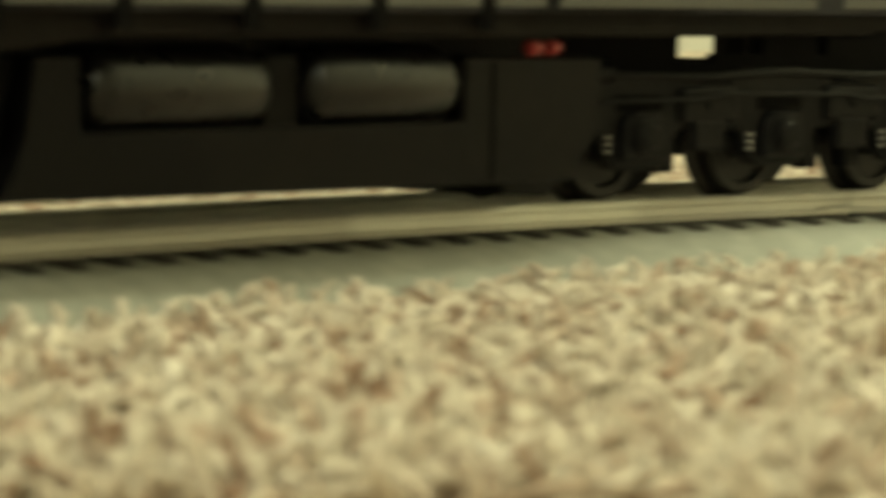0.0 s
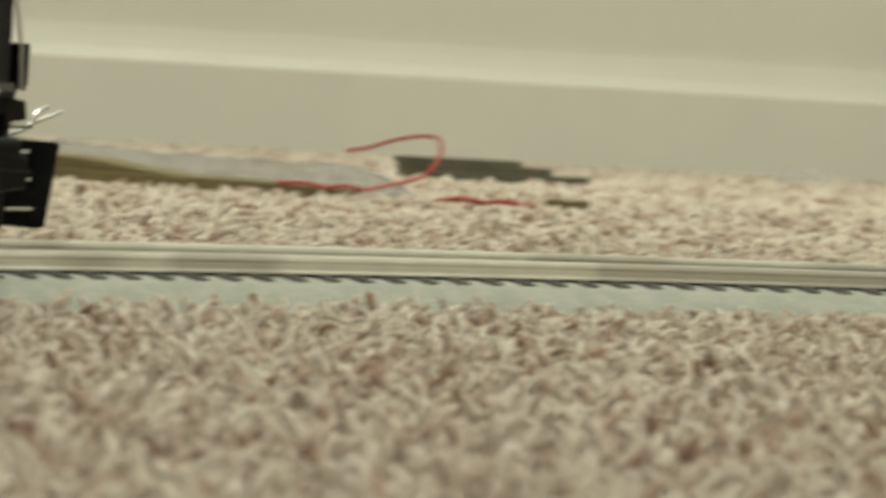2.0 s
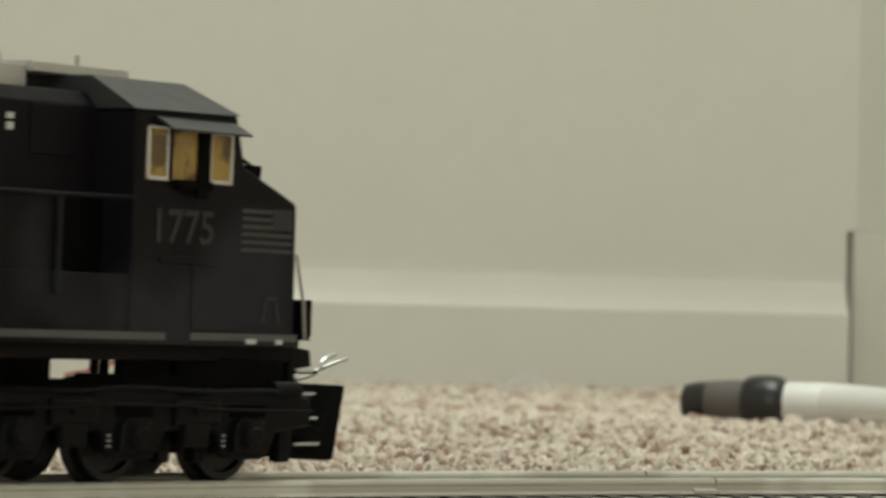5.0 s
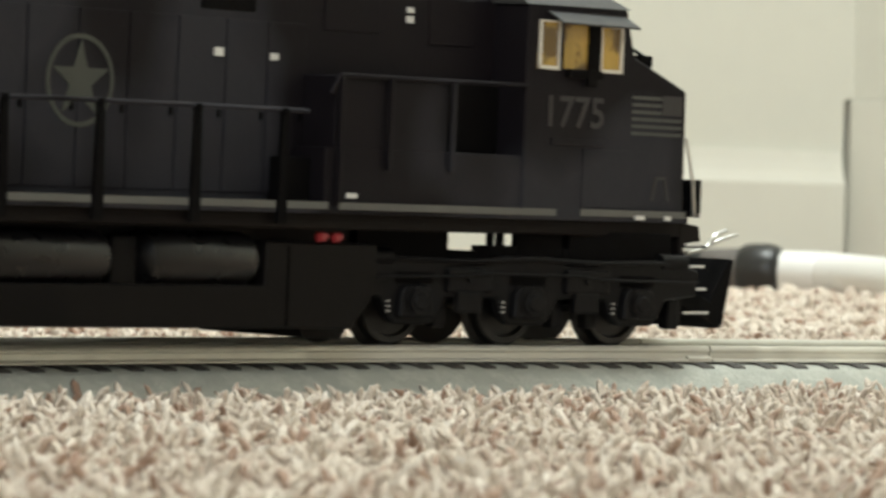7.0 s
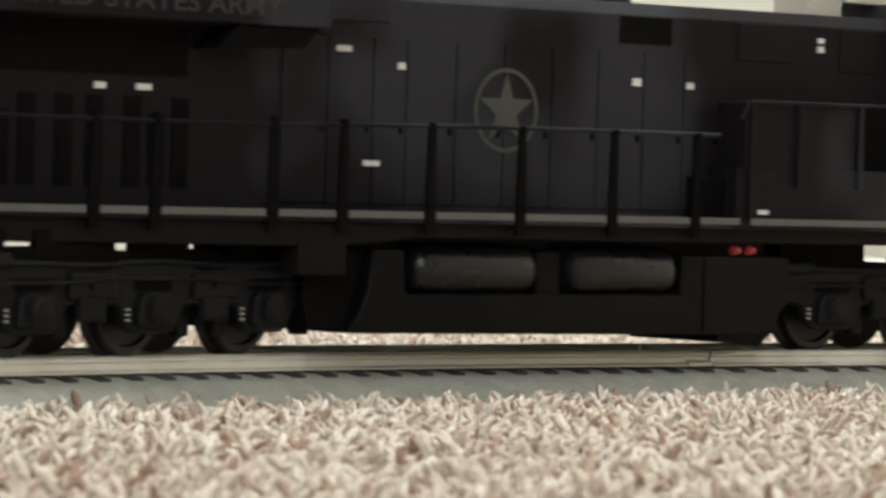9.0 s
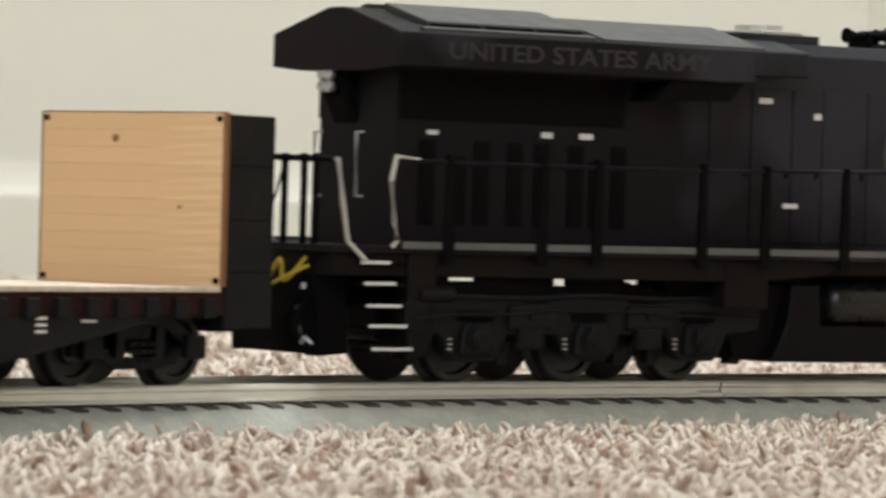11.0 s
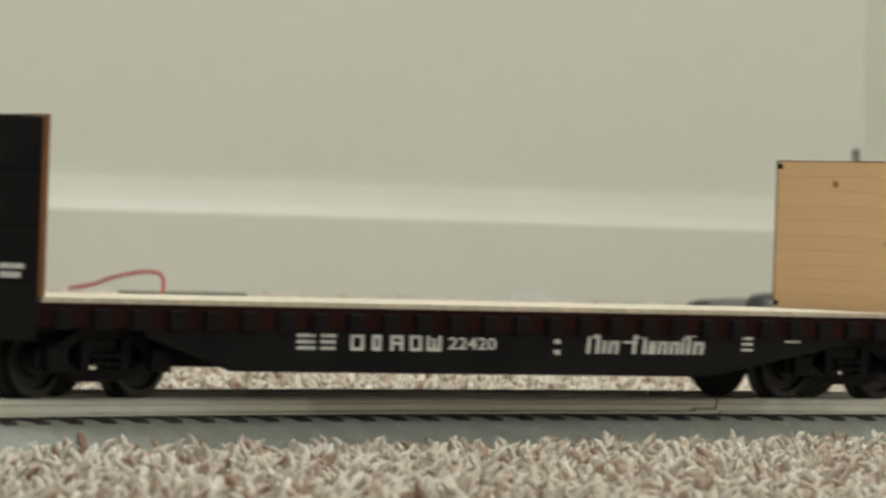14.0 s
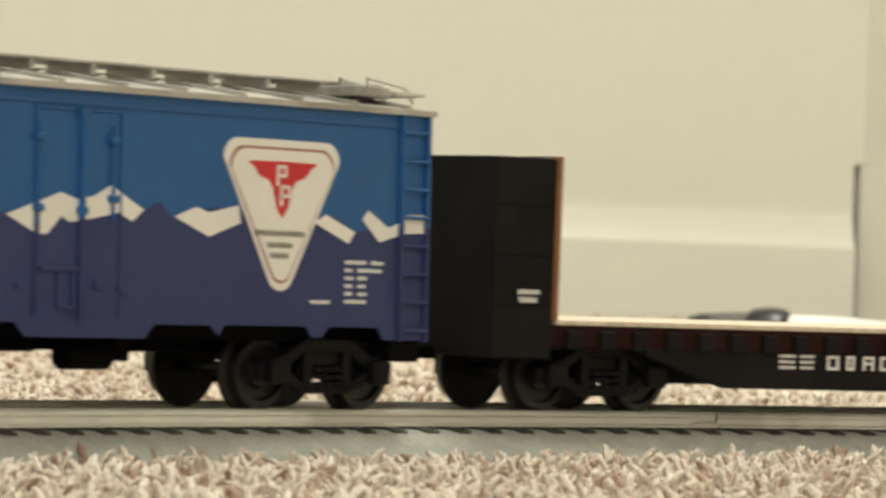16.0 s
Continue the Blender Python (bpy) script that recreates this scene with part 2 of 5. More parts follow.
def prism(bm, pts, y0, y1, axis="y", bevel=0.0):
    """Extrude a closed outline: (x, z) along y, (y, z) along x, (x, y) along z."""
    def at(p, d):
        return {"y": (p[0], d, p[1]), "x": (d, p[0], p[1]), "z": (p[0], p[1], d)}[axis]
    a = [bm.verts.new(at(p, y0)) for p in pts]
    b = [bm.verts.new(at(p, y1)) for p in pts]
    n = len(pts)
    fs = [bm.faces.new(a), bm.faces.new(b[::-1])]
    for i in range(n):
        fs.append(bm.faces.new((a[i], b[i], b[(i + 1) % n], a[(i + 1) % n])))
    bmesh.ops.recalc_face_normals(bm, faces=fs)
    if bevel:
        es = {e for f in fs for e in f.edges}
        bmesh.ops.bevel(bm, geom=list(es), offset=bevel, segments=1, affect="EDGES")


def cyl(bm, p0, p1, r0, r1=None, seg=16, cap=True):
    p0, p1 = Vector(p0), Vector(p1)
    d = p1 - p0
    m = Matrix.Translation((p0 + p1) / 2) @ d.to_track_quat("Z", "Y").to_matrix().to_4x4()
    bmesh.ops.create_cone(bm, cap_ends=cap, segments=seg, radius1=r0, radius2=r0 if r1 is None else r1, depth=d.length, matrix=m)


def tube(bm, pts, r, seg=8):
    pts = [Vector(p) for p in pts]
    rings = []
    for i, p in enumerate(pts):
        d = (pts[min(i + 1, len(pts) - 1)] - pts[max(i - 1, 0)]).normalized()
        side = d.cross(Vector((0, 0, 1)))
        side = side.normalized() if side.length > 1e-3 else Vector((0, 1, 0))
        up = side.cross(d)
        rings.append([bm.verts.new(p + (side * math.cos(k * math.tau / seg) + up * math.sin(k * math.tau / seg)) * r) for k in range(seg)])
    for a, b in zip(rings, rings[1:]):
        for k in range(seg):
            bm.faces.new((a[k], a[(k + 1) % seg], b[(k + 1) % seg], b[k]))
    bm.faces.new(rings[0][::-1])
    bm.faces.new(rings[-1])


def lathe(bm, rings, axis_from, axis_to, seg=24):
    """Round body: rings of (fraction along the axis, radius)."""
    a, b = Vector(axis_from), Vector(axis_to)
    q = (b - a).to_track_quat("Z", "Y")
    prev = None
    for k, r in rings:
        c = a.lerp(b, k)
        ring = [bm.verts.new(c + q @ Vector((r * math.cos(i * math.tau / seg), r * math.sin(i * math.tau / seg), 0))) for i in range(seg)]
        if prev:
            for i in range(seg):
                bm.faces.new((prev[i], prev[(i + 1) % seg], ring[(i + 1) % seg], ring[i]))
        else:
            bm.faces.new(ring[::-1])
        prev = ring
    bm.faces.new(prev)


def spline(pts, n=6):
    """Smooth line through points."""
    pts = [Vector(p) for p in pts]
    ext = [pts[0] * 2 - pts[1], *pts, pts[-1] * 2 - pts[-2]]
    out = []
    for i in range(1, len(ext) - 2):
        a, b, c, d = ext[i - 1:i + 3]
        for k in range(n):
            t = k / n
            out.append(0.5 * (2 * b + (c - a) * t + (2 * a - 5 * b + 4 * c - d) * t * t + (3 * b - a - 3 * c + d) * t ** 3))
    return out + [pts[-1]]


def mesh_of(name, bm, material, smooth=False):
    for v in bm.verts:
        v.co *= MM
    me = bpy.data.meshes.new(name)
    bm.to_mesh(me)
    bm.free()
    me.materials.append(material)
    if smooth:
        for p in me.polygons:
            p.use_smooth = True
        me.set_sharp_from_angle(angle=radians(40))
    return me


def part(name, bm, material, parent, label="", smooth=False):
    ob = new(name, mesh_of(name, bm, material, smooth))
    ob.parent = parent
    return tagged(ob, label)


def thing(name, label, category, group="", kind=""):
    return tagged(new(name), label, category, group, kind)


def solid(name, bm, material, label, category="", group="", kind="", smooth=False):
    return tagged(new(name, mesh_of(name, bm, material, smooth)), label, category, group, kind)


def piece(name, me, parent, loc=(0, 0, 0), rz=0.0):
    ob = new(name, me)
    ob.parent = parent
    ob.location = [c * MM for c in loc]
    ob.rotation_euler = (0, 0, rz)
    return ob


def bm_boxes(*boxes, bevel=0.0):
    bm = bmesh.new()
    for b in boxes:
        box(bm, *b, bevel=bevel)
    return bm


def lettering(name, text, parent, material, x0, x1, z0, z1, y, side=-1, thick=0.06, label=""):
    """Flat letters on a side face; side -1: read from the right-hand side of the vehicle."""
    cu = bpy.data.curves.new(name, "FONT")
    cu.body, cu.size, cu.extrude, cu.resolution_u = text, 1.0, 0.03, 3
    cu.offset = 0.014
    tmp = bpy.data.objects.new(name, cu)
    scene.collection.objects.link(tmp)
    dg = bpy.context.evaluated_depsgraph_get()
    me = bpy.data.meshes.new_from_object(tmp.evaluated_get(dg))
    bpy.data.objects.remove(tmp)
    co = np.empty(len(me.vertices) * 3)
    me.vertices.foreach_get("co", co)
    co = co.reshape(-1, 3)
    lo, hi = co.min(0), co.max(0)
    f = (co - lo) / np.maximum(hi - lo, 1e-9)
    outc = np.empty_like(co)
    outc[:, 0] = (x0 + f[:, 0] * (x1 - x0)) if side < 0 else (x1 - f[:, 0] * (x1 - x0))
    outc[:, 2] = z0 + f[:, 1] * (z1 - z0)
    outc[:, 1] = y + side * thick * f[:, 2]
    me.vertices.foreach_set("co", (outc * MM).ravel())
    me.update()
    me.materials.clear()
    me.materials.append(material)
    ob = new(name, me)
    ob.parent = parent
    return tagged(ob, label)


# ---- the way of the track: a curve of 559 mm radius, then straight; s in mm from the joint ----
HEAD, CURVE = 0.6177, 1 / 559.0
JOINT = (43.87 - 8.25 * math.sin(HEAD), 671.4 + 8.25 * math.cos(HEAD))


def way(s):
    """Centre of the track and its heading at s, in mm."""
    if s >= 0:
        return JOINT[0] + s * math.cos(HEAD), JOINT[1] + s * math.sin(HEAD), HEAD
    h = HEAD - CURVE * s
    return JOINT[0] - (math.sin(h) - math.sin(HEAD)) / CURVE, JOINT[1] + (math.cos(h) - math.cos(HEAD)) / CURVE, h


def sweep(bm, outline, s0, s1, step=12.0):
    """Carry an outline of (left, height) along the track."""
    n = max(1, round((s1 - s0) / step)) if s0 < 0 else 1
    rings = []
    for i in range(n + 1):
        x, y, h = way(s0 + (s1 - s0) * i / n)
        rings.append([bm.verts.new((x - math.sin(h) * l, y + math.cos(h) * l, z + l * math.sin(radians(CANT)))) for l, z in outline])
    k = len(outline)
    for a, b in zip(rings, rings[1:]):
        for i in range(k):
            bm.faces.new((a[i], b[i], b[(i + 1) % k], a[(i + 1) % k]))
    bm.faces.new(rings[0])
    bm.faces.new(rings[-1][::-1])
    bmesh.ops.recalc_face_normals(bm, faces=bm.faces[:])


def rail_outline(c, z):
    half = [(1.4, -2.5), (1.4, -2.25), (0.55, -1.95), (0.45, -1.1), (0.78, -0.85), (0.78, -0.62), (0.66, -0.3), (0.42, -0.04)]
    return [(c + a, z + b) for a, b in half] + [(c - a, z + b) for a, b in half[::-1]]


TIE_GAP = 6.4


def track_section(s0, s1, straight):
    z = RAIL * 1000
    tr = thing("track_section", ("straight" if straight else "curved") + " model railway track on grey plastic roadbed, lying on carpet", "model track", "track sections round the loop")
    bm = bmesh.new()
    sweep(bm, [(-23, -2), (23, -2), (21.5, 1.2), (15.2, z - 3.75), (14.6, z - 3.5), (10.9, z - 2.95), (-10.9, z - 2.95), (-14.6, z - 3.5), (-15.2, z - 3.75), (-21.7, 1.5)], s0 + 0.03, s1 - 0.03)
    part("roadbed", bm, M_ROADBED, tr, "grey plastic ballast roadbed", True)
    for c in (-9.0, 9.0):
        bm = bmesh.new()
        sweep(bm, rail_outline(c, z), s0 + 0.25, s1 - 0.25)
        part("rail", bm, M_RAIL, tr, "dull nickel rail", True)
        bm = bmesh.new()
        sweep(bm, [(c - 1.5, z - 2.45), (c + 1.5, z - 2.45), (c + 1.5, z - 1.9), (c + 0.6, z - 1.5), (c - 0.6, z - 1.5), (c - 1.5, z - 1.9)], s1 - 5, s1 - 0.26)
        part("rail_joiner", bm, M_RAIL, tr, "small metal rail joiner")
    n = int((s1 - s0) / TIE_GAP)
    for i in range(n):
        x, y, h = way(s0 + (i + 0.5) * (s1 - s0) / n)
        piece("tie", TIE_MESH, tr, (x, y, z), h).rotation_euler = (radians(CANT), 0, h)


_bm = bmesh.new()
prism(_bm, [(-13.6, -3.9), (-13.6, -3.12), (-13.3, -2.98), (-10.8, -2.5), (10.8, -2.5), (13.3, -2.98), (13.6, -3.12), (13.6, -3.9)], -1.2, 1.2, "x", bevel=0.1)
for _c in (-9, 9):
    _d = -1.9 if _c > 0 else 1.9
    box(_bm, -0.55, 0.55, _c + _d - 0.45, _c + _d + 0.45, -2.53, -2.05)
TIE_MESH = mesh_of("tie", _bm, M_TIE)


# ---- the room ----
def room():
    # wall behind the track, at 16 degrees, and the others square to it
    a = 0.283
    ux, uy = Vector((math.cos(a), math.sin(a), 0)), Vector((-math.sin(a), math.cos(a), 0))
    corner = Vector((296, 3075, 0))

    def slab(name, p, q, z0, z1, thick, material, label, category):
        """Upright slab whose face runs from p to q, thick to the left of that way."""
        d = (q - p).normalized()
        n = Vector((-d.y, d.x, 0))
        bm = bmesh.new()
        prism(bm, [(v.x, v.y) for v in (p, q, q + n * thick, p + n * thick)], z0, z1, "z")
        return solid(name, bm, material, label, category, kind="structure")

    west = corner - ux * 2600
    out = Vector((0.75, -0.66, 0)).normalized()
    east, south_w = corner + out * 1800, west - uy * 4700
    south_e = east - uy * 3600
    slab("wall_north", west - ux * 120, corner - ux * 5, -40, 121.5, 120, M_WALL, "plain warm off-white painted wall", "wall")
    slab("wall_north_upper", west - ux * 120, corner + ux * 90, 121.5, 2400, 120, M_WALL, "plain warm off-white painted wall", "wall")
    slab("wall_east", corner + uy * 3, east + uy * 3, 121.5, 2400, 137, M_WALL, "plain warm off-white painted wall", "wall")
    slab("wall_southeast", east, south_e, -40, 2400, 120, M_WALL, "plain warm off-white painted wall", "wall")
    # wall behind the camera, with the window that lets the daylight in
    run = (south_w - south_e).normalized()
    w0, w1 = south_e + run * 2150, south_e + run * 3550
    for name, p, q, z0, z1 in (("wall_south", south_e - run * 120, w0, -40, 2400), ("wall_south_end", w1, south_w + run * 120, -40, 2400),
                               ("wall_south_sill", w0, w1, -40, 800), ("wall_south_lintel", w0, w1, 2000, 2400)):
        slab(name, p, q, z0, z1, 120, M_WALL, "plain warm off-white painted wall", "wall")
    win = thing("window_1", "white-framed window behind the track with daylight outside", "window", kind="structure")
    back = Vector((-run.y, run.x, 0))
    for p, q, z0, z1 in ((w0, w0 + run * 50, 800, 2000), (w1 - run * 50, w1, 800, 2000), (w0 + run * 50, w1 - run * 50, 800, 850), (w0 + run * 50, w1 - run * 50, 1950, 2000), (w0 + run * 675, w0 + run * 725, 850, 1950)):
        bm = bmesh.new()
        prism(bm, [(v.x, v.y) for v in (p + back * 70, q + back * 70, q + back * 110, p + back * 110)], z0, z1, "z", bevel=2)
        part("window_frame", bm, M_TRIM, win)
    slab("wall_west", south_w, west, -40, 2400, 120, M_WALL, "plain warm off-white painted wall", "wall")
    pts = [(-2700, -2600), (3000, -2600), (3000, 3500), (-2700, 3500)]
    bm = bmesh.new()
    prism(bm, pts, 2400, 2440, "z")
    solid("ceiling", bm, M_CEIL, "flat white painted ceiling", "ceiling", kind="structure")
    bm = bmesh.new()
    prism(bm, pts, -40, -3.0, "z")
    solid("floor", bm, M_BACKING, "beige carpet backing under speckled pile", "floor", kind="structure")
    # moulded baseboard along the wall behind the track
    prof = [(0, -3), (-12, -3), (-12, 59.5), (-10.8, 61), (-7.5, 68), (-5, 76), (-3.5, 83), (0, 83)]
    bm = bmesh.new()
    rings = []
    for p in (west + ux * 5, corner - ux * 7):
        rings.append([bm.verts.new(p + uy * l + Vector((0, 0, z))) for l, z in prof])
    k = len(prof)
    for i in range(k):
        bm.faces.new((rings[0][i], rings[1][i], rings[1][(i + 1) % k], rings[0][(i + 1) % k]))
    bm.faces.new(rings[0]), bm.faces.new(rings[1][::-1])
    bmesh.ops.recalc_face_normals(bm, faces=bm.faces[:])
    solid("baseboard", bm, M_TRIM, "off-white moulded baseboard along the wall", "baseboard", kind="structure")
    # taller plain board on the side wall, with a dark gap at the corner
    p, q = corner, corner + out * 1800
    bm = bmesh.new()
    prism(bm, [(v.x, v.y) for v in (p, q, q + uy * 130, p + uy * 130)], -2.9, 121, "z", bevel=1.2)
    solid("trim", bm, M_TRIM, "tall plain off-white trim board along the side wall", "trim", kind="structure")
    # ceiling lamp
    lamp = thing("ceiling_lamp", "square white glass ceiling lamp, switched on", "lamp")
    c = Vector((300, 1300, 0))
    part("frame", bm_boxes((c.x - 480, c.x + 480, c.y - 480, c.y + 480, 2375, 2400), bevel=4), M_TRIM, lamp)
    part("diffuser", bm_boxes((c.x - 460, c.x + 460, c.y - 460, c.y + 460, 2340, 2376), bevel=6), M_LAMP, lamp, "glowing opal glass diffuser")


def tufts(name, polar, label, height, width, seed):
    """Twisted cut-pile yarn ends; polar: rows of (near, far, turn from, turn to, spacing), metres and degrees round the middle."""
    rng = np.random.default_rng(seed)
    px, py, sc = [], [], []
    for r0, r1, a0, a1, gap in polar:
        n = int(0.5 * radians(a1 - a0) * (r1 * r1 - r0 * r0) / gap ** 2)
        r = np.sqrt(rng.uniform(r0 * r0, r1 * r1, n))
        a = np.radians(rng.uniform(a0, a1, n))
        px.append(r * np.sin(a)), py.append(r * np.cos(a)), sc.append(np.full(n, max(1.0, gap / 0.0016)))
    px, py, sc = np.concatenate(px), np.concatenate(py), np.concatenate(sc)
    # keep clear of the roadbed
    jx, jy = JOINT[0] * MM, JOINT[1] * MM
    fx, fy = math.cos(HEAD), math.sin(HEAD)
    along = (px - jx) * fx + (py - jy) * fy
    left = -(px - jx) * fy + (py - jy) * fx
    R = 1 / CURVE * MM
    cx, cy = jx + R * fy, jy - R * fx
    off = np.where(along >= 0, np.abs(left), np.abs(np.hypot(px - cx, py - cy) - R))
    wall = -(px - 0.305) * math.sin(0.283) + (py - 3.075) * math.cos(0.283)
    ok = (off > 0.0205) & (wall < -0.012)
    px, py, sc = px[ok], py[ok], sc[ok]
    n = len(px)
    seg, lev = 4, 3
    turn, lean = rng.uniform(0, math.tau, n), rng.uniform(0.25, 1.3, n)
    hgt, wid = height * sc ** 0.08 * rng.uniform(0.6, 1.2, n), width * sc * rng.uniform(0.65, 1.25, n) * np.where(rng.random(n) < 0.12, 1.35, 1.0)
    spin = rng.uniform(0, math.tau, n)
    V = np.empty((n, lev * seg + 1, 3))
    # a yarn end that bows over, thickest near its blunt tip
    for l, (f, fat) in enumerate(((0.0, 0.75), (0.55, 1.0), (0.9, 0.8))):
        reach = hgt * lean * f ** 1.7
        rise = hgt * f * (1 - 0.42 * np.minimum(lean, 1.1) * f)
        tip = lean * f * 1.1
        for k in range(seg):
            an = spin + k * math.tau / seg + f * 1.2
            du, dv = np.cos(an) * wid * 0.5 * fat, np.sin(an) * wid * 0.5 * fat
            a = reach + du * np.cos(tip)
            V[:, l * seg + k, 0] = px + np.cos(turn) * a - np.sin(turn) * dv
            V[:, l * seg + k, 1] = py + np.sin(turn) * a + np.cos(turn) * dv
            V[:, l * seg + k, 2] = -0.003 + rise - du * np.sin(tip)
    V[:, -1, 0] = px + np.cos(turn) * (hgt * lean + wid * 0.2)
    V[:, -1, 1] = py + np.sin(turn) * (hgt * lean + wid * 0.2)
    V[:, -1, 2] = -0.003 + hgt * (1 - 0.42 * np.minimum(lean, 1.1))
    quads = [[l * seg + k, l * seg + (k + 1) % seg, (l + 1) * seg + (k + 1) % seg, (l + 1) * seg + k] for l in range(lev - 1) for k in range(seg)]
    tris = [[(lev - 1) * seg + k, (lev - 1) * seg + (k + 1) % seg, lev * seg] for k in range(seg)]
    base = (np.arange(n) * (lev * seg + 1))[:, None, None]
    Q = (np.array(quads)[None] + base).reshape(-1)
    T3 = (np.array(tris)[None] + base).reshape(-1)
    me = bpy.data.meshes.new(name)
    me.vertices.add(V.shape[0] * V.shape[1])
    me.vertices.foreach_set("co", V.ravel())
    nq, nt = len(Q) // 4, len(T3) // 3
    me.loops.add(len(Q) + len(T3))
    me.loops.foreach_set("vertex_index", np.concatenate([Q, T3]).astype(np.int32))
    me.polygons.add(nq + nt)
    me.polygons.foreach_set("loop_start", np.concatenate([np.arange(nq) * 4, nq * 4 + np.arange(nt) * 3]).astype(np.int32))
    me.polygons.foreach_set("use_smooth", np.ones(nq + nt, dtype=bool))
    me.update(calc_edges=True)
    me.validate()
    me.materials.append(M_CARPET)
    tagged(new(name, me), label, "carpet", kind="stuff")


# ---- running gear ----
def wheelset(parent, x, r, label, gauge=16.5):
    ws = new("wheelset", None)
    ws.parent = parent
    bm = bmesh.new()
    cyl(bm, (0, -11.5, 0), (0, 11.5, 0), 1.1, seg=10)
    ax = mesh_of("axle", bm, M_WHEEL, True)
    bm = bmesh.new()
    for sgn in (-1, 1):
        y0 = sgn * 7.2
        lathe(bm, [(0, r + 0.9), (0.2, r + 0.9), (0.34, r), (0.92, r - 0.12), (1, r - 0.3), (0.99, r - 1.2), (0.72, r - 1.5), (0.68, 2.4), (1.0, 2.0), (1.05, 0.6)], (0, y0, 0), (0, y0 + sgn * 2.9, 0), 28)
    bmesh.ops.recalc_face_normals(bm, faces=bm.faces[:])
    bpy.data.objects.remove(ws)
    for v in bm.verts:
        v.co *= MM
    bm.from_mesh(ax)
    me = bpy.data.meshes.new("wheelset")
    bm.to_mesh(me)
    bm.free()
    me.materials.append(M_WHEEL)
    for p in me.polygons:
        p.use_smooth = True
    me.set_sharp_from_angle(angle=radians(35))
    ws = new("wheelset", me)
    ws.parent = parent
    ws.location = (x * MM, 0, r * MM)
    SPINNERS.append((ws, x, r))
    return tagged(ws, label)


SPINNERS, PIVOTS = [], []


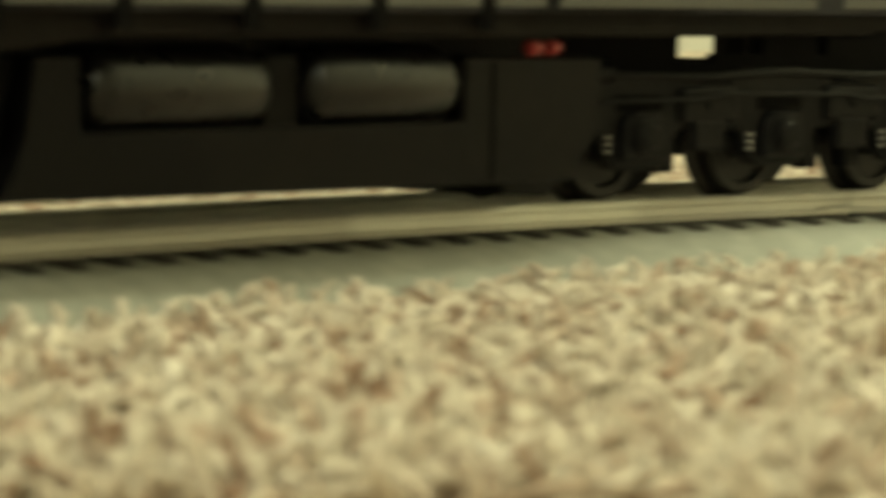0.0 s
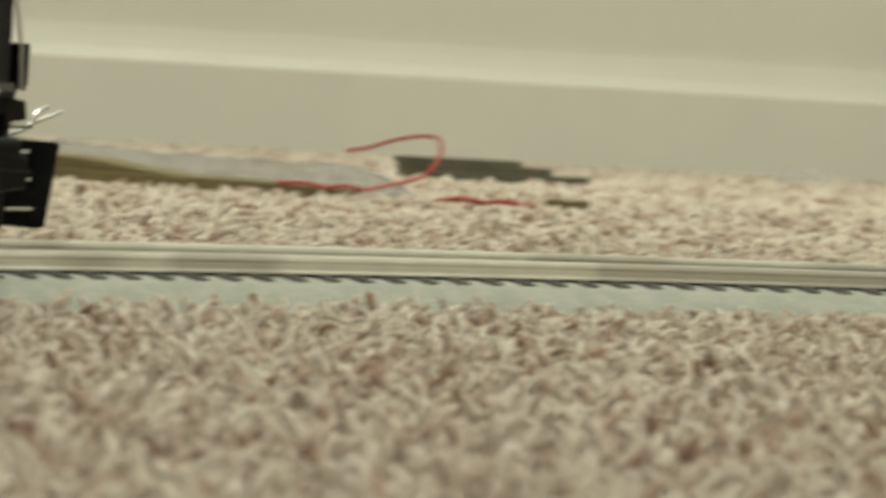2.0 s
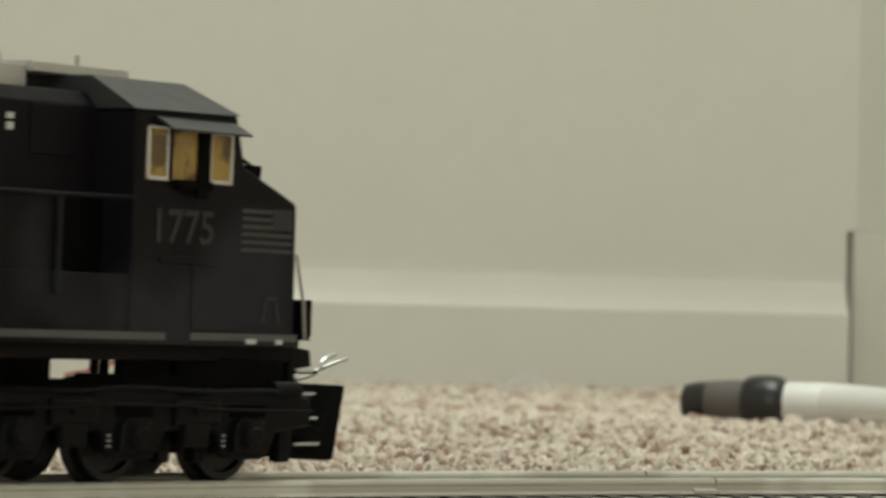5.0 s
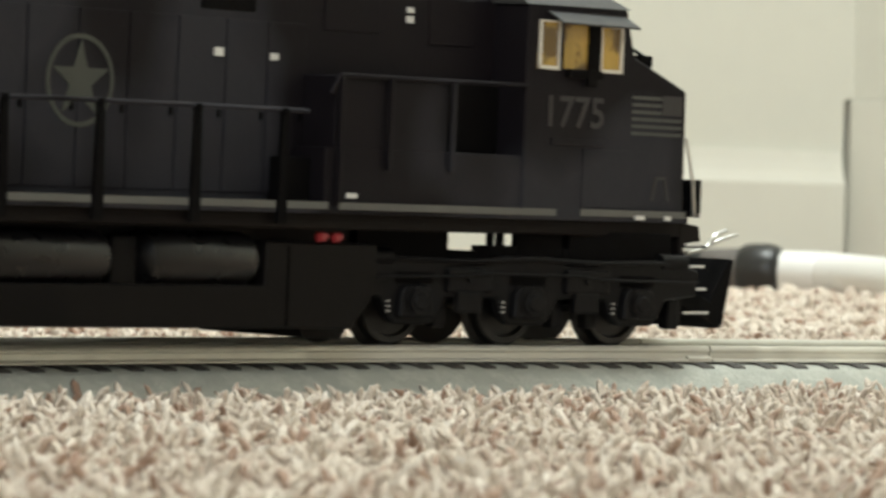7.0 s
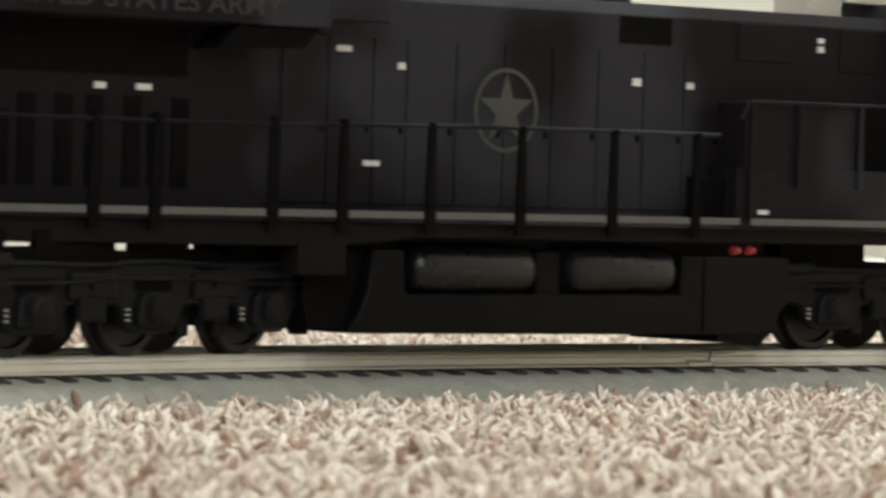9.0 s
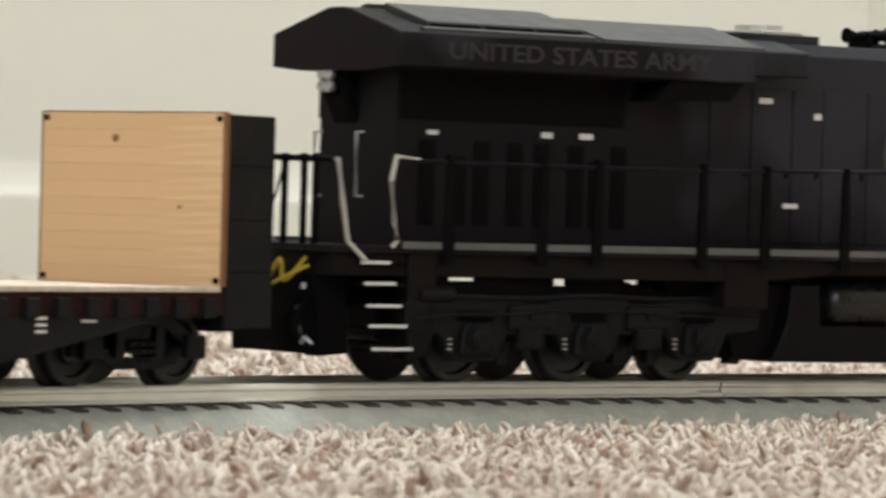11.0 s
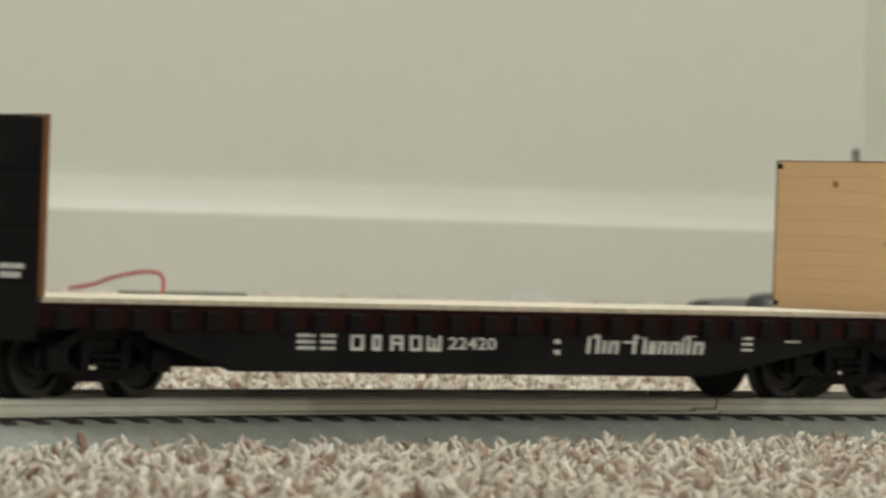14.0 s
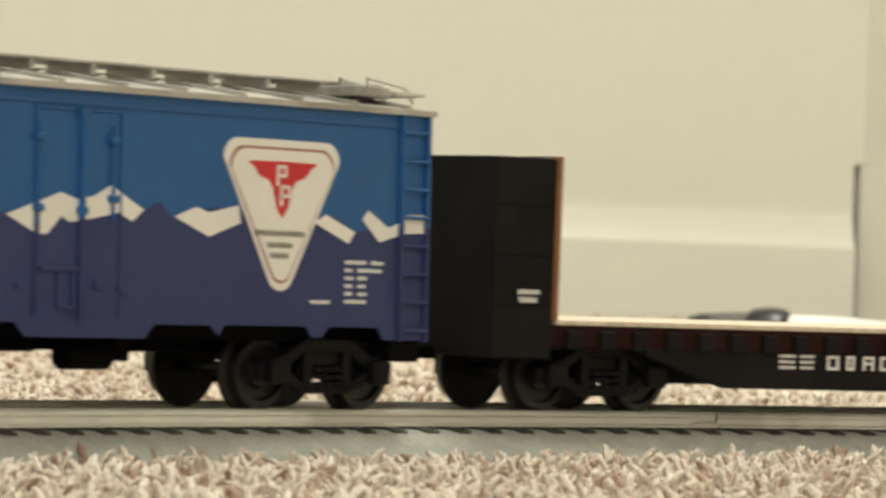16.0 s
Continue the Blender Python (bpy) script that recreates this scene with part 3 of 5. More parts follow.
def loco_truck(loco, cx, flip):
    """Three-axle truck; the frame mesh is the part, the wheels hang under it."""
    bm = bmesh.new()
    box(bm, -34, 34, -5.5, 5.5, 6, 12.5, bevel=0.6)
    for x in (-22.7, 0, 22.7):
        box(bm, x - 4.5, x + 4.5, -6.5, 6.5, 5, 12)
    tr = part("truck", bm, M_TRUCK, loco, "black three-axle truck")
    tr.location = (cx * MM, 0, 0)
    PIVOTS.append((tr, cx))
    for x0, x1, z1 in ((-35, -22, 17.0), (30, 34, 16.6)) if cx > 0 else ((-35, -26, 17.0), (26, 34, 16.8)):
        part("gear_case", bm_boxes((x0, x1, -4, 4, 11, z1), bevel=0.4), M_DARK, tr)
    for sgn in (-1, 1):
        bm = bmesh.new()
        o = sgn * 13.0
        y0, y1 = sorted((o, o + sgn * 1.9))
        foot = []
        for x in (22.7, 0, -22.7):
            foot += [(x + 6.4, 7.4), (x + 5.0, 4.6), (x + 3.6, 3.4), (x - 3.6, 3.4), (x - 5.0, 4.6), (x - 6.4, 7.4)]
        prism(bm, [(-36, 8.2), (-36, 12.2), (-31, 13.6), (-17, 13.4), (-13, 12.6), (-9, 12.6), (-5, 13.9), (5, 13.9), (9, 12.6), (13, 12.6), (17, 13.4), (31, 13.6), (36, 12.2), (36, 8.2), *foot], y0, y1, bevel=0.3)
        part("sideframe", bm, M_TRUCK, tr)
        # air pipes and brackets over the side frame, with open slots between them
        ya, yb = sorted((o - sgn * 0.6, o + sgn * 0.6))
        if sgn < 0:
            gaps = ((-15.2, -9.6, 14.5), (-9.6, -6.8, 15.4), (-6.0, -4.9, 15.4), (-4.0, -1.6, 15.4), (7.9, 9.3, 15.2)) if cx > 0 else ((-27.0, -21.5, 15.5), (-6.3, -3.3, 14.9), (8.2, 14.0, 15.3), (14.0, 17.0, 14.4))
            x = -33.0
            for g0, g1, gz in (*gaps, (31.0, 31.5, 14.0)):
                if g0 - x > 0.1:
                    part("pipe_bracket", bm_boxes((x, g0, ya, yb, 12.0, 17.9), bevel=0.12), M_DARK, tr, "black pipe bracket over side frame")
                part("pipe_bracket", bm_boxes((g0, g1, ya, yb, 12.0, gz), bevel=0.1), M_DARK, tr, "low black pipe bracket over side frame")
                x = g1
        else:
            bm = bmesh.new()
            prism(bm, [(-32, 12.0), (-32, 14.2), (-8, 14.2), (-6, 13.2), (12, 13.2), (14, 14.0), (32, 13.6), (32, 12.0)], ya, yb)
            part("pipe_bracket", bm, M_DARK, tr, "black pipe bracket over side frame")
        for x in (-22.7, 0, 22.7):
            bm = bmesh.new()
            a, b = sorted((o + sgn * 1.6, o + sgn * 3.0))
            prism(bm, [(x - 3.4, 4.4), (x + 3.4, 4.4), (x + 3.0, 8.4), (x + 2.0, 9.4), (x - 2.0, 9.4), (x - 3.0, 8.4)], a, b, bevel=0.35)
            part("axle_box", bm, M_TRUCK, tr)
            part("pedestal_slot", bm_boxes((x - 3.6, x + 3.6, *sorted((o + sgn * 1.7, o + sgn * 2.05)), 9.5, 11.2), bevel=0.1), M_DARK, tr, "dark slot over the axle box")
        for x in (-12, 12):
            bm = bmesh.new()
            a, b = sorted((o + sgn * 1.4, o + sgn * 2.6))
            box(bm, x - 4.6, x + 4.6, a, b - 0.5 if sgn > 0 else b, 8.2, 12.0, bevel=0.5)
            box(bm, x - 2.6, x + 2.6, a, b, 5.2, 8.6, bevel=0.4)
            cyl(bm, (x, o + sgn * 1.2, 10.4), (x, o + sgn * 2.9, 10.4), 0.8, seg=10)
            part("frame_bracket", bm, M_TRUCK, tr)
        for x in (-22.7, 0, 22.7):
            bm = bmesh.new()
            lathe(bm, [(0, 2.3), (0.5, 2.3), (0.55, 1.9), (0.8, 1.9), (0.85, 1.3), (1, 1.1)], (x, o + sgn * 2.4, 6.9), (x, o + sgn * 4.0, 6.9), 18)
            bmesh.ops.recalc_face_normals(bm, faces=bm.faces[:])
            part("journal_cap", bm, M_TRUCK, tr, "round black bearing cap", True)
            bm = bmesh.new()
            for k in range(3):
                cyl(bm, (x - 4.9 * flip, o + sgn * 2.0, 5.2 + k * 0.75), (x - 4.9 * flip, o + sgn * 2.0, 5.5 + k * 0.75), 0.36, seg=10)
            part("spring", bm, M_SPRING, tr, "bright coil spring")
        bm = bmesh.new()
        a = o + sgn * 1.2
        tube(bm, spline([(-34, a, 12.8), (-26, a + sgn, 13.2), (-12, a + sgn, 13.0), (0, a + sgn, 13.5), (14, a + sgn, 13.1), (27, a + sgn, 13.3), (34, a, 12.6)]), 0.45, 6)
        cyl(bm, (28, a, 13.4), (33.5, a, 13.4), 1.3, seg=12)
        cyl(bm, (-33.5, a, 13.4), (-27, a, 13.4), 1.3, seg=12)
        part("brake_gear", bm, M_TRUCK, tr, "black brake cylinders and pipe", True)
        for x in (-33, -15.5, 8.3, 15.5, 33):
            bm = bm_boxes((x - 1.2, x + 1.2, *sorted((o - sgn * 2.5, o - sgn * 0.3)), 2.8, 7.5), bevel=0.3)
            part("brake_shoe", bm, M_TRUCK, tr, "black brake shoe")
        bm = bmesh.new()
        a = o + sgn * 3.0
        tube(bm, [(-35, a, 9.8), (-27, a, 10.6), (-14, a, 10.7), (-9, a, 11.2), (10, a, 11.1), (14, a, 10.6), (35, a, 10.4)], 0.26, 6)
        part("air_pipe", bm, M_TRUCK, tr, "thin dark air pipe", True)
    for x in (-22.7, 0, 22.7):
        wheelset(tr, x, 6.1, "dark steel wheels and axle")
    return tr


def car_truck(car, cx):
    bm = bmesh.new()
    box(bm, -3.2, 3.2, -12.5, 12.5, 6.2, 9.6, bevel=0.5)
    tr = part("truck", bm, M_TRUCK, car, "black two-axle truck")
    tr.location = (cx * MM, 0, 0)
    PIVOTS.append((tr, cx))
    for sgn in (-1, 1):
        o = sgn * 11.6
        y0, y1 = sorted((o, o + sgn * 1.6))
        bm = bmesh.new()
        prism(bm, [(-13, 4.2), (-13, 6.8), (-8.5, 8.2), (-4.5, 10.6), (4.5, 10.6), (8.5, 8.2), (13, 6.8), (13, 4.2), (9.6, 4.4), (8.3, 6.1), (4.5, 8.5), (-4.5, 8.5), (-8.3, 6.1), (-9.6, 4.4)], y0, y1, bevel=0.2)
        prism(bm, [(-9.4, 4.9), (-4.6, 2.5), (4.6, 2.5), (9.4, 4.9), (8.6, 6.0), (4.0, 3.8), (-4.0, 3.8), (-8.6, 6.0)], y0, y1, bevel=0.2)
        for x in (-3.8, 3.8):
            box(bm, x - 0.8, x + 0.8, y0, y1, 3, 9)
        part("sideframe", bm, M_TRUCK, tr)
        bm = bmesh.new()
        for x in (-10, 10):
            a, b = sorted((o + sgn * 1.4, o + sgn * 2.8))
            box(bm, x - 1.9, x + 1.9, a, b, 3.9, 7.4, bevel=0.4)
        part("journal_box", bm, M_TRUCK, tr)
        for x in (-1.8, 0, 1.8):
            bm = bmesh.new()
            for k in range(3):
                cyl(bm, (x, o + sgn * 1.5, 3.6 + k * 1.1), (x, o + sgn * 1.5, 4.2 + k * 1.1), 0.8, seg=10)
            part("spring", bm, M_TRUCK, tr)
    for x in (-10, 10):
        wheelset(tr, x, 5.3, "dark steel wheels and axle")
    return tr


def coupler(parent, x, sgn):
    bm = bmesh.new()
    box(bm, min(x, x + sgn * 7), max(x, x + sgn * 7), -1.5, 1.5, 8.2, 10.2, bevel=0.2)
    k = x + sgn * 7
    box(bm, min(k, k + sgn * 4), max(k, k + sgn * 4), -2.6, -0.6, 8.0, 11.6, bevel=0.3)
    box(bm, min(k - sgn, k + sgn * 2), max(k - sgn, k + sgn * 2), -2.6, 2.4, 8.0, 11.6, bevel=0.3)
    box(bm, min(k + sgn * 2.6, k + sgn * 4), max(k + sgn * 2.6, k + sgn * 4), -2.6, 0.9, 8.2, 11.4, bevel=0.2)
    part("coupler", bm, M_DARK, parent, "black knuckle coupler")


# ---- the locomotive ----
def locomotive():
    lo = thing("locomotive", "black model diesel locomotive with faded star and grey lettering on track", "locomotive")
    Y = 17.3
    # frame, walkway, tank
    bm = bmesh.new()
    prism(bm, [(-127, 16.9), (-127, 20.6), (118.5, 20.6), (118.5, 18.2), (100, 18.1), (-30, 18.1), (-46, 16.8)], -16.2, 16.2, bevel=0.2)
    box(bm, -52.5, -43.5, -16.4, -11.5, 12.6, 20.2, bevel=0.3)
    box(bm, -52.5, -43.5, 11.5, 16.4, 16.7, 20.2, bevel=0.3)
    box(bm, -30, 88, -16.5, 16.5, 18.4, 19.2)
    part("frame", bm, M_FRAME, lo, "dark underframe sill", True)
    part("walkway", bm_boxes((-128, 119, -Y, Y, 20.4, 21.4), bevel=0.1), M_BLACK, lo)
    # grey edge stripes between the posts
    posts = [-107, -89.5, -79.0, -58.2, -45.4, -28.8, -11.1, 7.6, 25.1]
    for sgn in (-1, 1):
        xs = [-116.5, *posts, 36, 86]
        for a, b in zip(xs, xs[1:]):
            y0, y1 = sorted((sgn * Y, sgn * (Y + 0.25)))
            part("edge_stripe", bm_boxes((a + 1.2, b - (1.2 if b < 80 else 0), y0, y1, 21.05, 22.1)), M_STRIPE, lo, "light grey walkway edge stripe")
        y0, y1 = sorted((sgn * Y, sgn * (Y + 0.25)))
        part("edge_stripe", bm_boxes((92, 118, y0, y1, 21.15, 22.2)), M_STRIPE, lo, "light grey walkway edge stripe")
        # stanchions and the long handrail
        for x in posts:
            bm = bmesh.new()
            prism(bm, [(x - 0.9, 18.8), (x + 0.9, 18.8), (x + 0.55, 34.3), (x - 0.55, 34.3)], y0 - 0.2, y1 + 0.2)
            cyl(bm, (x, sgn * (Y + 0.1), 34.2), (x, sgn * (Y + 0.1), 35.2), 0.75, seg=10)
            part("stanchion", bm, M_DARK, lo, "thin black handrail post")
        bm = bmesh.new()
        tube(bm, [(-116, sgn * (Y + .1), 34.2), (-100, sgn * (Y + .1), 34.0), (-60, sgn * (Y + .1), 34.1), (-20, sgn * (Y + .1), 34.9), (30, sgn * (Y + .1), 35.0)], 0.33, 8)
        part("handrail", bm, M_BLACK, lo, "long thin black handrail", True)
    # fuel tank with two air reservoirs in its side
    bm = bmesh.new()
    prism(bm, [(-41.5, 4.1), (-39.5, 6.4), (-37.8, 10), (-36.8, 16.6), (-31.0, 16.6), (-30.6, 10.0), (25.4, 10.0), (25.6, 16.2), (49, 16.1), (49, 8.8), (44, 3.6)], -14.6, 14.6, bevel=0.3)
    box(bm, -37, 48, -9.5, 9.5, 3.9, 18.0)
    box(bm, -4.0, 1.2, -13.2, 13.2, 9.4, 16.6, bevel=0.5)
    prism(bm, [(38, 2.2), (46, 1.8), (49, 6), (36, 6)], -10.5, 10.5)
    part("fuel_tank", bm, M_UNDER, lo, "black fuel tank")
    bm = bmesh.new()
    prism(bm, [(-47, 4.9), (-40.5, 4.4), (-37, 16.4), (-48, 16.4), (-48.5, 9.4)], -12.5, 5.0)
    part("tank_end", bm, M_DARK, lo)
    part("tank_seam", bm_boxes((30.0, 30.35, -14.75, 14.75, 4, 15.6)), M_DARK, lo)
    for sgn in (-1, 1):
        for a, b in ((-29.2, -4.6), (1.6, 24.4)):
            bm = bmesh.new()
            lathe(bm, [(0, 0.6), (0.02, 2.4), (0.055, 3.6), (0.1, 3.9), (0.92, 3.9), (0.96, 3.5), (1, 2.2)], (a, sgn * 11.6, 13.5), (b, sgn * 11.6, 13.5), 28)
            bmesh.ops.recalc_face_normals(bm, faces=bm.faces[:])
            part("air_reservoir", bm, M_TANK, lo, "black cylindrical air reservoir", True)
        for x in (36.4, 39.6):
            bm = bmesh.new()
            lathe(bm, [(0, 0.4), (0.1, 0.78), (0.6, 0.78), (0.9, 0.6), (1, 0.25)], (x - 0.9, sgn * 15.0, 16.9), (x + 1.0, sgn * 15.0, 17.1), 14)
            part("filler_cap", bm, M_RED, lo, "small dull red cap", True)
    # long hood
    bm = bmesh.new()
    prism(bm, [(-10.4, 21), (-10.4, 53.2), (-8.6, 55.2), (8.6, 55.2), (10.4, 53.2), (10.4, 21)], -112, 79, "x", bevel=0.15)
    part("long_hood", bm, M_BLACK, lo, "black long engine hood")
    for sgn in (-1, 1):
        x = -52.0
        widths = [8.6, 8.6, 6.4, 9.6, 9.6, 9.6, 9.6, 9.6, 8.6, 8.2]
        for w in widths:
            a, b = sorted((sgn * 10.35, sgn * 10.68))
            part("hood_door", bm_boxes((x + 0.22, x + w - 0.22, a, b, 23.0, 47.6), bevel=0.1), M_BLACK, lo)
            part("latch", bm_boxes((x + w - 1.3, x + w - 0.8, *sorted((sgn * 10.6, sgn * 10.95)), 33.5, 34.6)), M_DARK, lo)
            x += w
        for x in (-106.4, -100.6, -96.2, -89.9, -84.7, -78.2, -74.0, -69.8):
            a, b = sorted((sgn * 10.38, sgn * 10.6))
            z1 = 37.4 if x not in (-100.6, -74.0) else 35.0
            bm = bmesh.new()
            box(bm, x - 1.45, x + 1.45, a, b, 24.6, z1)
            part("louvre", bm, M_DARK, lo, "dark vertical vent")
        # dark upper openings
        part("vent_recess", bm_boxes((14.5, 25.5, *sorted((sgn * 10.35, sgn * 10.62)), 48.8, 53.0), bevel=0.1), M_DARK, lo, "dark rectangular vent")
        part("vent_recess", bm_boxes((63, 73, *sorted((sgn * 10.35, sgn * 10.62)), 46, 53.0), bevel=0.1), M_BLACK, lo)
        part("vent_recess", bm_boxes((40, 52, *sorted((sgn * 10.35, sgn * 10.62)), 47, 53.0), bevel=0.1), M_BLACK, lo)
    # radiator wings: overhanging rear roof
    bm = bmesh.new()
    prism(bm, [(-17.2, 48.2), (-17.2, 53.3), (-2.2, 57.2), (2.2, 57.2), (17.2, 53.3), (17.2, 48.2), (10, 47.6), (-10, 47.6)], -116.6, -48, "x", bevel=0.2)
    prism(bm, [(-17.2, 49.4), (-17.2, 53.3), (-2.2, 57.0), (2.2, 57.0), (17.2, 53.3), (17.2, 49.4)], -48.2, -37, "x", bevel=0.2)
    part("radiator_roof", bm, M_BLACK, lo, "black overhanging radiator roof")
    for sgn in (-1, 1):
        def slope(y, up):
            return sgn * y, 53.3 + (17.2 - y) * 0.26 + up
        bm = bmesh.new()
        prism(bm, [slope(14.2, -0.1), slope(2.4, -0.1), slope(2.4, 1.0), slope(13.9, 1.0)], -109.5, -80, "x", bevel=0.12)
        part("radiator_cover", bm, M_GREYROOF, lo, "dark grey raised radiator cover")
        for x0, x1 in ((-109, -100), (-99, -90), (-89, -80.5)):
            bm = bmesh.new()
            prism(bm, [slope(14.6, 0.05), slope(13.6, 0.05), slope(13.6, 0.75), slope(14.4, 0.75)], x0, x1, "x")
            part("radiator_grille", bm, M_DARK, lo, "dark radiator intake slot")
        bm = bmesh.new()
        prism(bm, [slope(16.6, 0.05), slope(15.4, 0.05), slope(15.4, 0.5), slope(16.5, 0.5)], -112, -79.4, "x")
        part("roof_edge_rib", bm, M_GREYROOF, lo, "thin dark grey roof edge rib")
        bm = bmesh.new()
        prism(bm, [slope(16.7, 0), slope(3.0, 0), slope(3.0, 0.35), slope(16.6, 0.35)], -78, -46, "x")
        part("roof_panel", bm, M_GREYROOF, lo, "grey sloped roof panel")
        # near-black slanted block below the wing, then a thin near-black sheet on the hood side
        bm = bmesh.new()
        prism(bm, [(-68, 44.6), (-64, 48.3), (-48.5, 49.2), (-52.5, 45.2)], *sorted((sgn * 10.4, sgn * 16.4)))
        part("wing_dark_block", bm, M_DARK, lo, "dark slanted block under the wing")
        part("wing_dark_sheet", bm_boxes((-112, -69, *sorted((sgn * 10.3, sgn * 10.8)), 40.5, 47.8)), M_DARK, lo)
    part("roof_hatch", bm_boxes((-44, -27.5, -8.4, 8.4, 55, 56.6), bevel=0.3), M_BLACK, lo)
    part("roof_hatch", bm_boxes((-5, 20, -7, 7, 55, 56.6), bevel=0.4), M_BLACK, lo)
    bm = bmesh.new()
    box(bm, -38, -29, -6, 6, 56.2, 57.3, bevel=0.3)
    cyl(bm, (-33.5, 0, 57.2), (-33.5, 0, 58.2), 4.0, seg=18)
    part("fan_housing", bm, M_SILVER, lo, "pale grey roof fan housing")
    # horn
    bm = bmesh.new()
    for y, l in ((-1.8, 5.0), (0, 6), (1.8, 5.0)):
        lathe(bm, [(0, 0.5), (0.6, 0.7), (0.85, 0.9), (1, 1.4)], (-11.5, y, 57.6 + 0.3 * (y == 0)), (-11.5 + l, y, 57.6 + 0.3 * (y == 0)), 14)
    lathe(bm, [(0, 0.5), (0.6, 0.7), (1, 1.3)], (-11, -1, 57.5), (-15.5, -1, 57.5), 14)
    box(bm, -12, -10.8, -2.5, 2.5, 55, 57.6)
    part("horn", bm, M_DARK, lo, "black roof horn cluster", True)
    # cab and nose
    bm = bmesh.new()
    prism(bm, [(78, 21), (104.0, 21), (104.0, 46.0), (101.8, 53.4), (78, 53.0)], -Y, Y, bevel=0.25)
    prism(bm, [(103.6, 21.0), (119.0, 21.0), (118.6, 41.3), (103.8, 46.7)], -16.4, 16.4, bevel=0.35)
    part("cab", bm, M_BLACK, lo, "black driver's cab and sloped nose")
    bm = bmesh.new()
    a = [bm.verts.new(v) for v in ((77.4, -17.6, 53.0), (102.2, -17.6, 53.3), (102.2, 17.6, 53.3), (77.4, 17.6, 53.0))]
    b = [bm.verts.new(v) for v in ((77.4, -9.6, 57.6), (99.0, -9.6, 57.7), (99.0, 9.6, 57.7), (77.4, 9.6, 57.6))]
    for i in range(4):
        bm.faces.new((a[i], a[(i + 1) % 4], b[(i + 1) % 4], b[i]))
    bm.faces.new(a[::-1]), bm.faces.new(b)
    part("cab_roof", bm, M_GREYROOF, lo, "grey-black cab roof with sloped sides")
    part("roof_antenna", bm_boxes((62, 70, -4, 4, 55, 58.6), (70, 92, -5, 5, 57.6, 59.2), (80, 80.6, -5, -4.4, 59, 60.6), (64, 64.6, -4, -3.4, 58.5, 60), bevel=0.2), M_SILVER, lo, "pale grey roof antenna housing")
    # front windscreen
    bm = bmesh.new()
    for y0, y1 in ((-15.5, -8.5), (-7.5, -0.6), (0.6, 7.5), (8.5, 15.5)):
        prism(bm, [(104.1, 46.8), (102.1, 52.6), (102.35, 52.6), (104.35, 46.8)], y0, y1)
    part("windscreen", bm, M_AMBER, lo, "amber-tinted front windows")
    for sgn in (-1, 1):
        for a, b, z0, z1 in ((80.4, 85.5, 43.3, 50.8), (85.9, 94.6, 43.6, 50.6), (95.0, 100.6, 43.3, 50.6)):
            y0, y1 = sorted((sgn * (Y - 0.1), sgn * (Y + 0.12)))
            win = part("window", bm_boxes((a, b, y0, y1, z0, z1)), M_AMBER, lo, "amber-lit cab side window")
            if a != 85.9:
                w = 0.55
                ya, yb = sorted((sgn * (Y + 0.05), sgn * (Y + 0.4)))
                part("window_frame", bm_boxes((a, a + w, ya, yb, z0, z1), (b - w, b, ya, yb, z0, z1), (a, b, ya, yb, z0, z0 + w), (a, b, ya, yb, z1 - w * 0.6, z1), bevel=0.05), M_WINFRAME, win, "white window frame")
        y0, y1 = sorted((sgn * (Y + 0.1), sgn * (Y + 0.5)))
        part("window_post", bm_boxes((92.2, 95.0, y0, y1, 43.2, 50.7), (85.3, 86.0, y0, y1, 43.4, 50.7)), M_DARK, lo)
        part("armrest", bm_boxes((87, 95, *sorted((sgn * Y, sgn * (Y + 1.3))), 42.2, 43.5), bevel=0.3), M_DARK, lo, "black window armrest")
        bm = bmesh.new()
        prism(bm, [(sgn * Y, 52.3), (sgn * (Y + 3.2), 50.5), (sgn * (Y + 3.1), 50.2), (sgn * Y, 52.0)], 82.5, 101.2, "x")
        part("sunshade", bm, M_GREYROOF, lo, "dark grey sloped sunshade")
        bm = bmesh.new()
        box(bm, 91, 93.4, *sorted((sgn * (Y + 0.8), sgn * (Y + 1.4))), 41.0, 43.6, bevel=0.2)
        part("mirror", bm, M_DARK, lo)
        # equipment cabinets behind the cab
        part("side_cabinet", bm_boxes((34.5, 78.2, *sorted((sgn * 10, sgn * 16.9)), 21, 30.0), bevel=0.2), M_BLACK, lo, "low black equipment cabinet")
        part("side_cabinet", bm_boxes((36.2, 61.0, *sorted((sgn * 10, sgn * 16.8)), 29.9, 40.4), bevel=0.2), M_BLACK, lo, "black equipment cabinet")
        # shade on the hood behind the cab, put in as a near-black panel
        part("shade_panel", bm_boxes((61.2, 77.8, *sorted((sgn * 10.3, sgn * 12.0)), 30, 40.6)), M_DARK, lo, "dark panel standing in for shade on the hood behind the cab")
        for x in (37.0, 47.5, 61.4):
            part("cabinet_handrail", bm_boxes((x - 0.5, x + 0.5, *sorted((sgn * (Y - 0.1), sgn * (Y + 0.5))), 27 if x > 40 else 22, 40.6), bevel=0.15), M_BLACK, lo)
        bm = bmesh.new()
        tube(bm, [(34.5, sgn * (Y + .2), 37.6), (36.4, sgn * (Y + .2), 40.4), (60, sgn * (Y + .2), 40.5), (78, sgn * (Y + .2), 40.6)], 0.33, 8)
        part("cabinet_handrail", bm, M_BLACK, lo, "black handrail", True)
        part("cabinet_vent", bm_boxes((29.5, 35.0, *sorted((sgn * 10.3, sgn * 14)), 21, 28.4), bevel=0.2), M_DARK, lo)
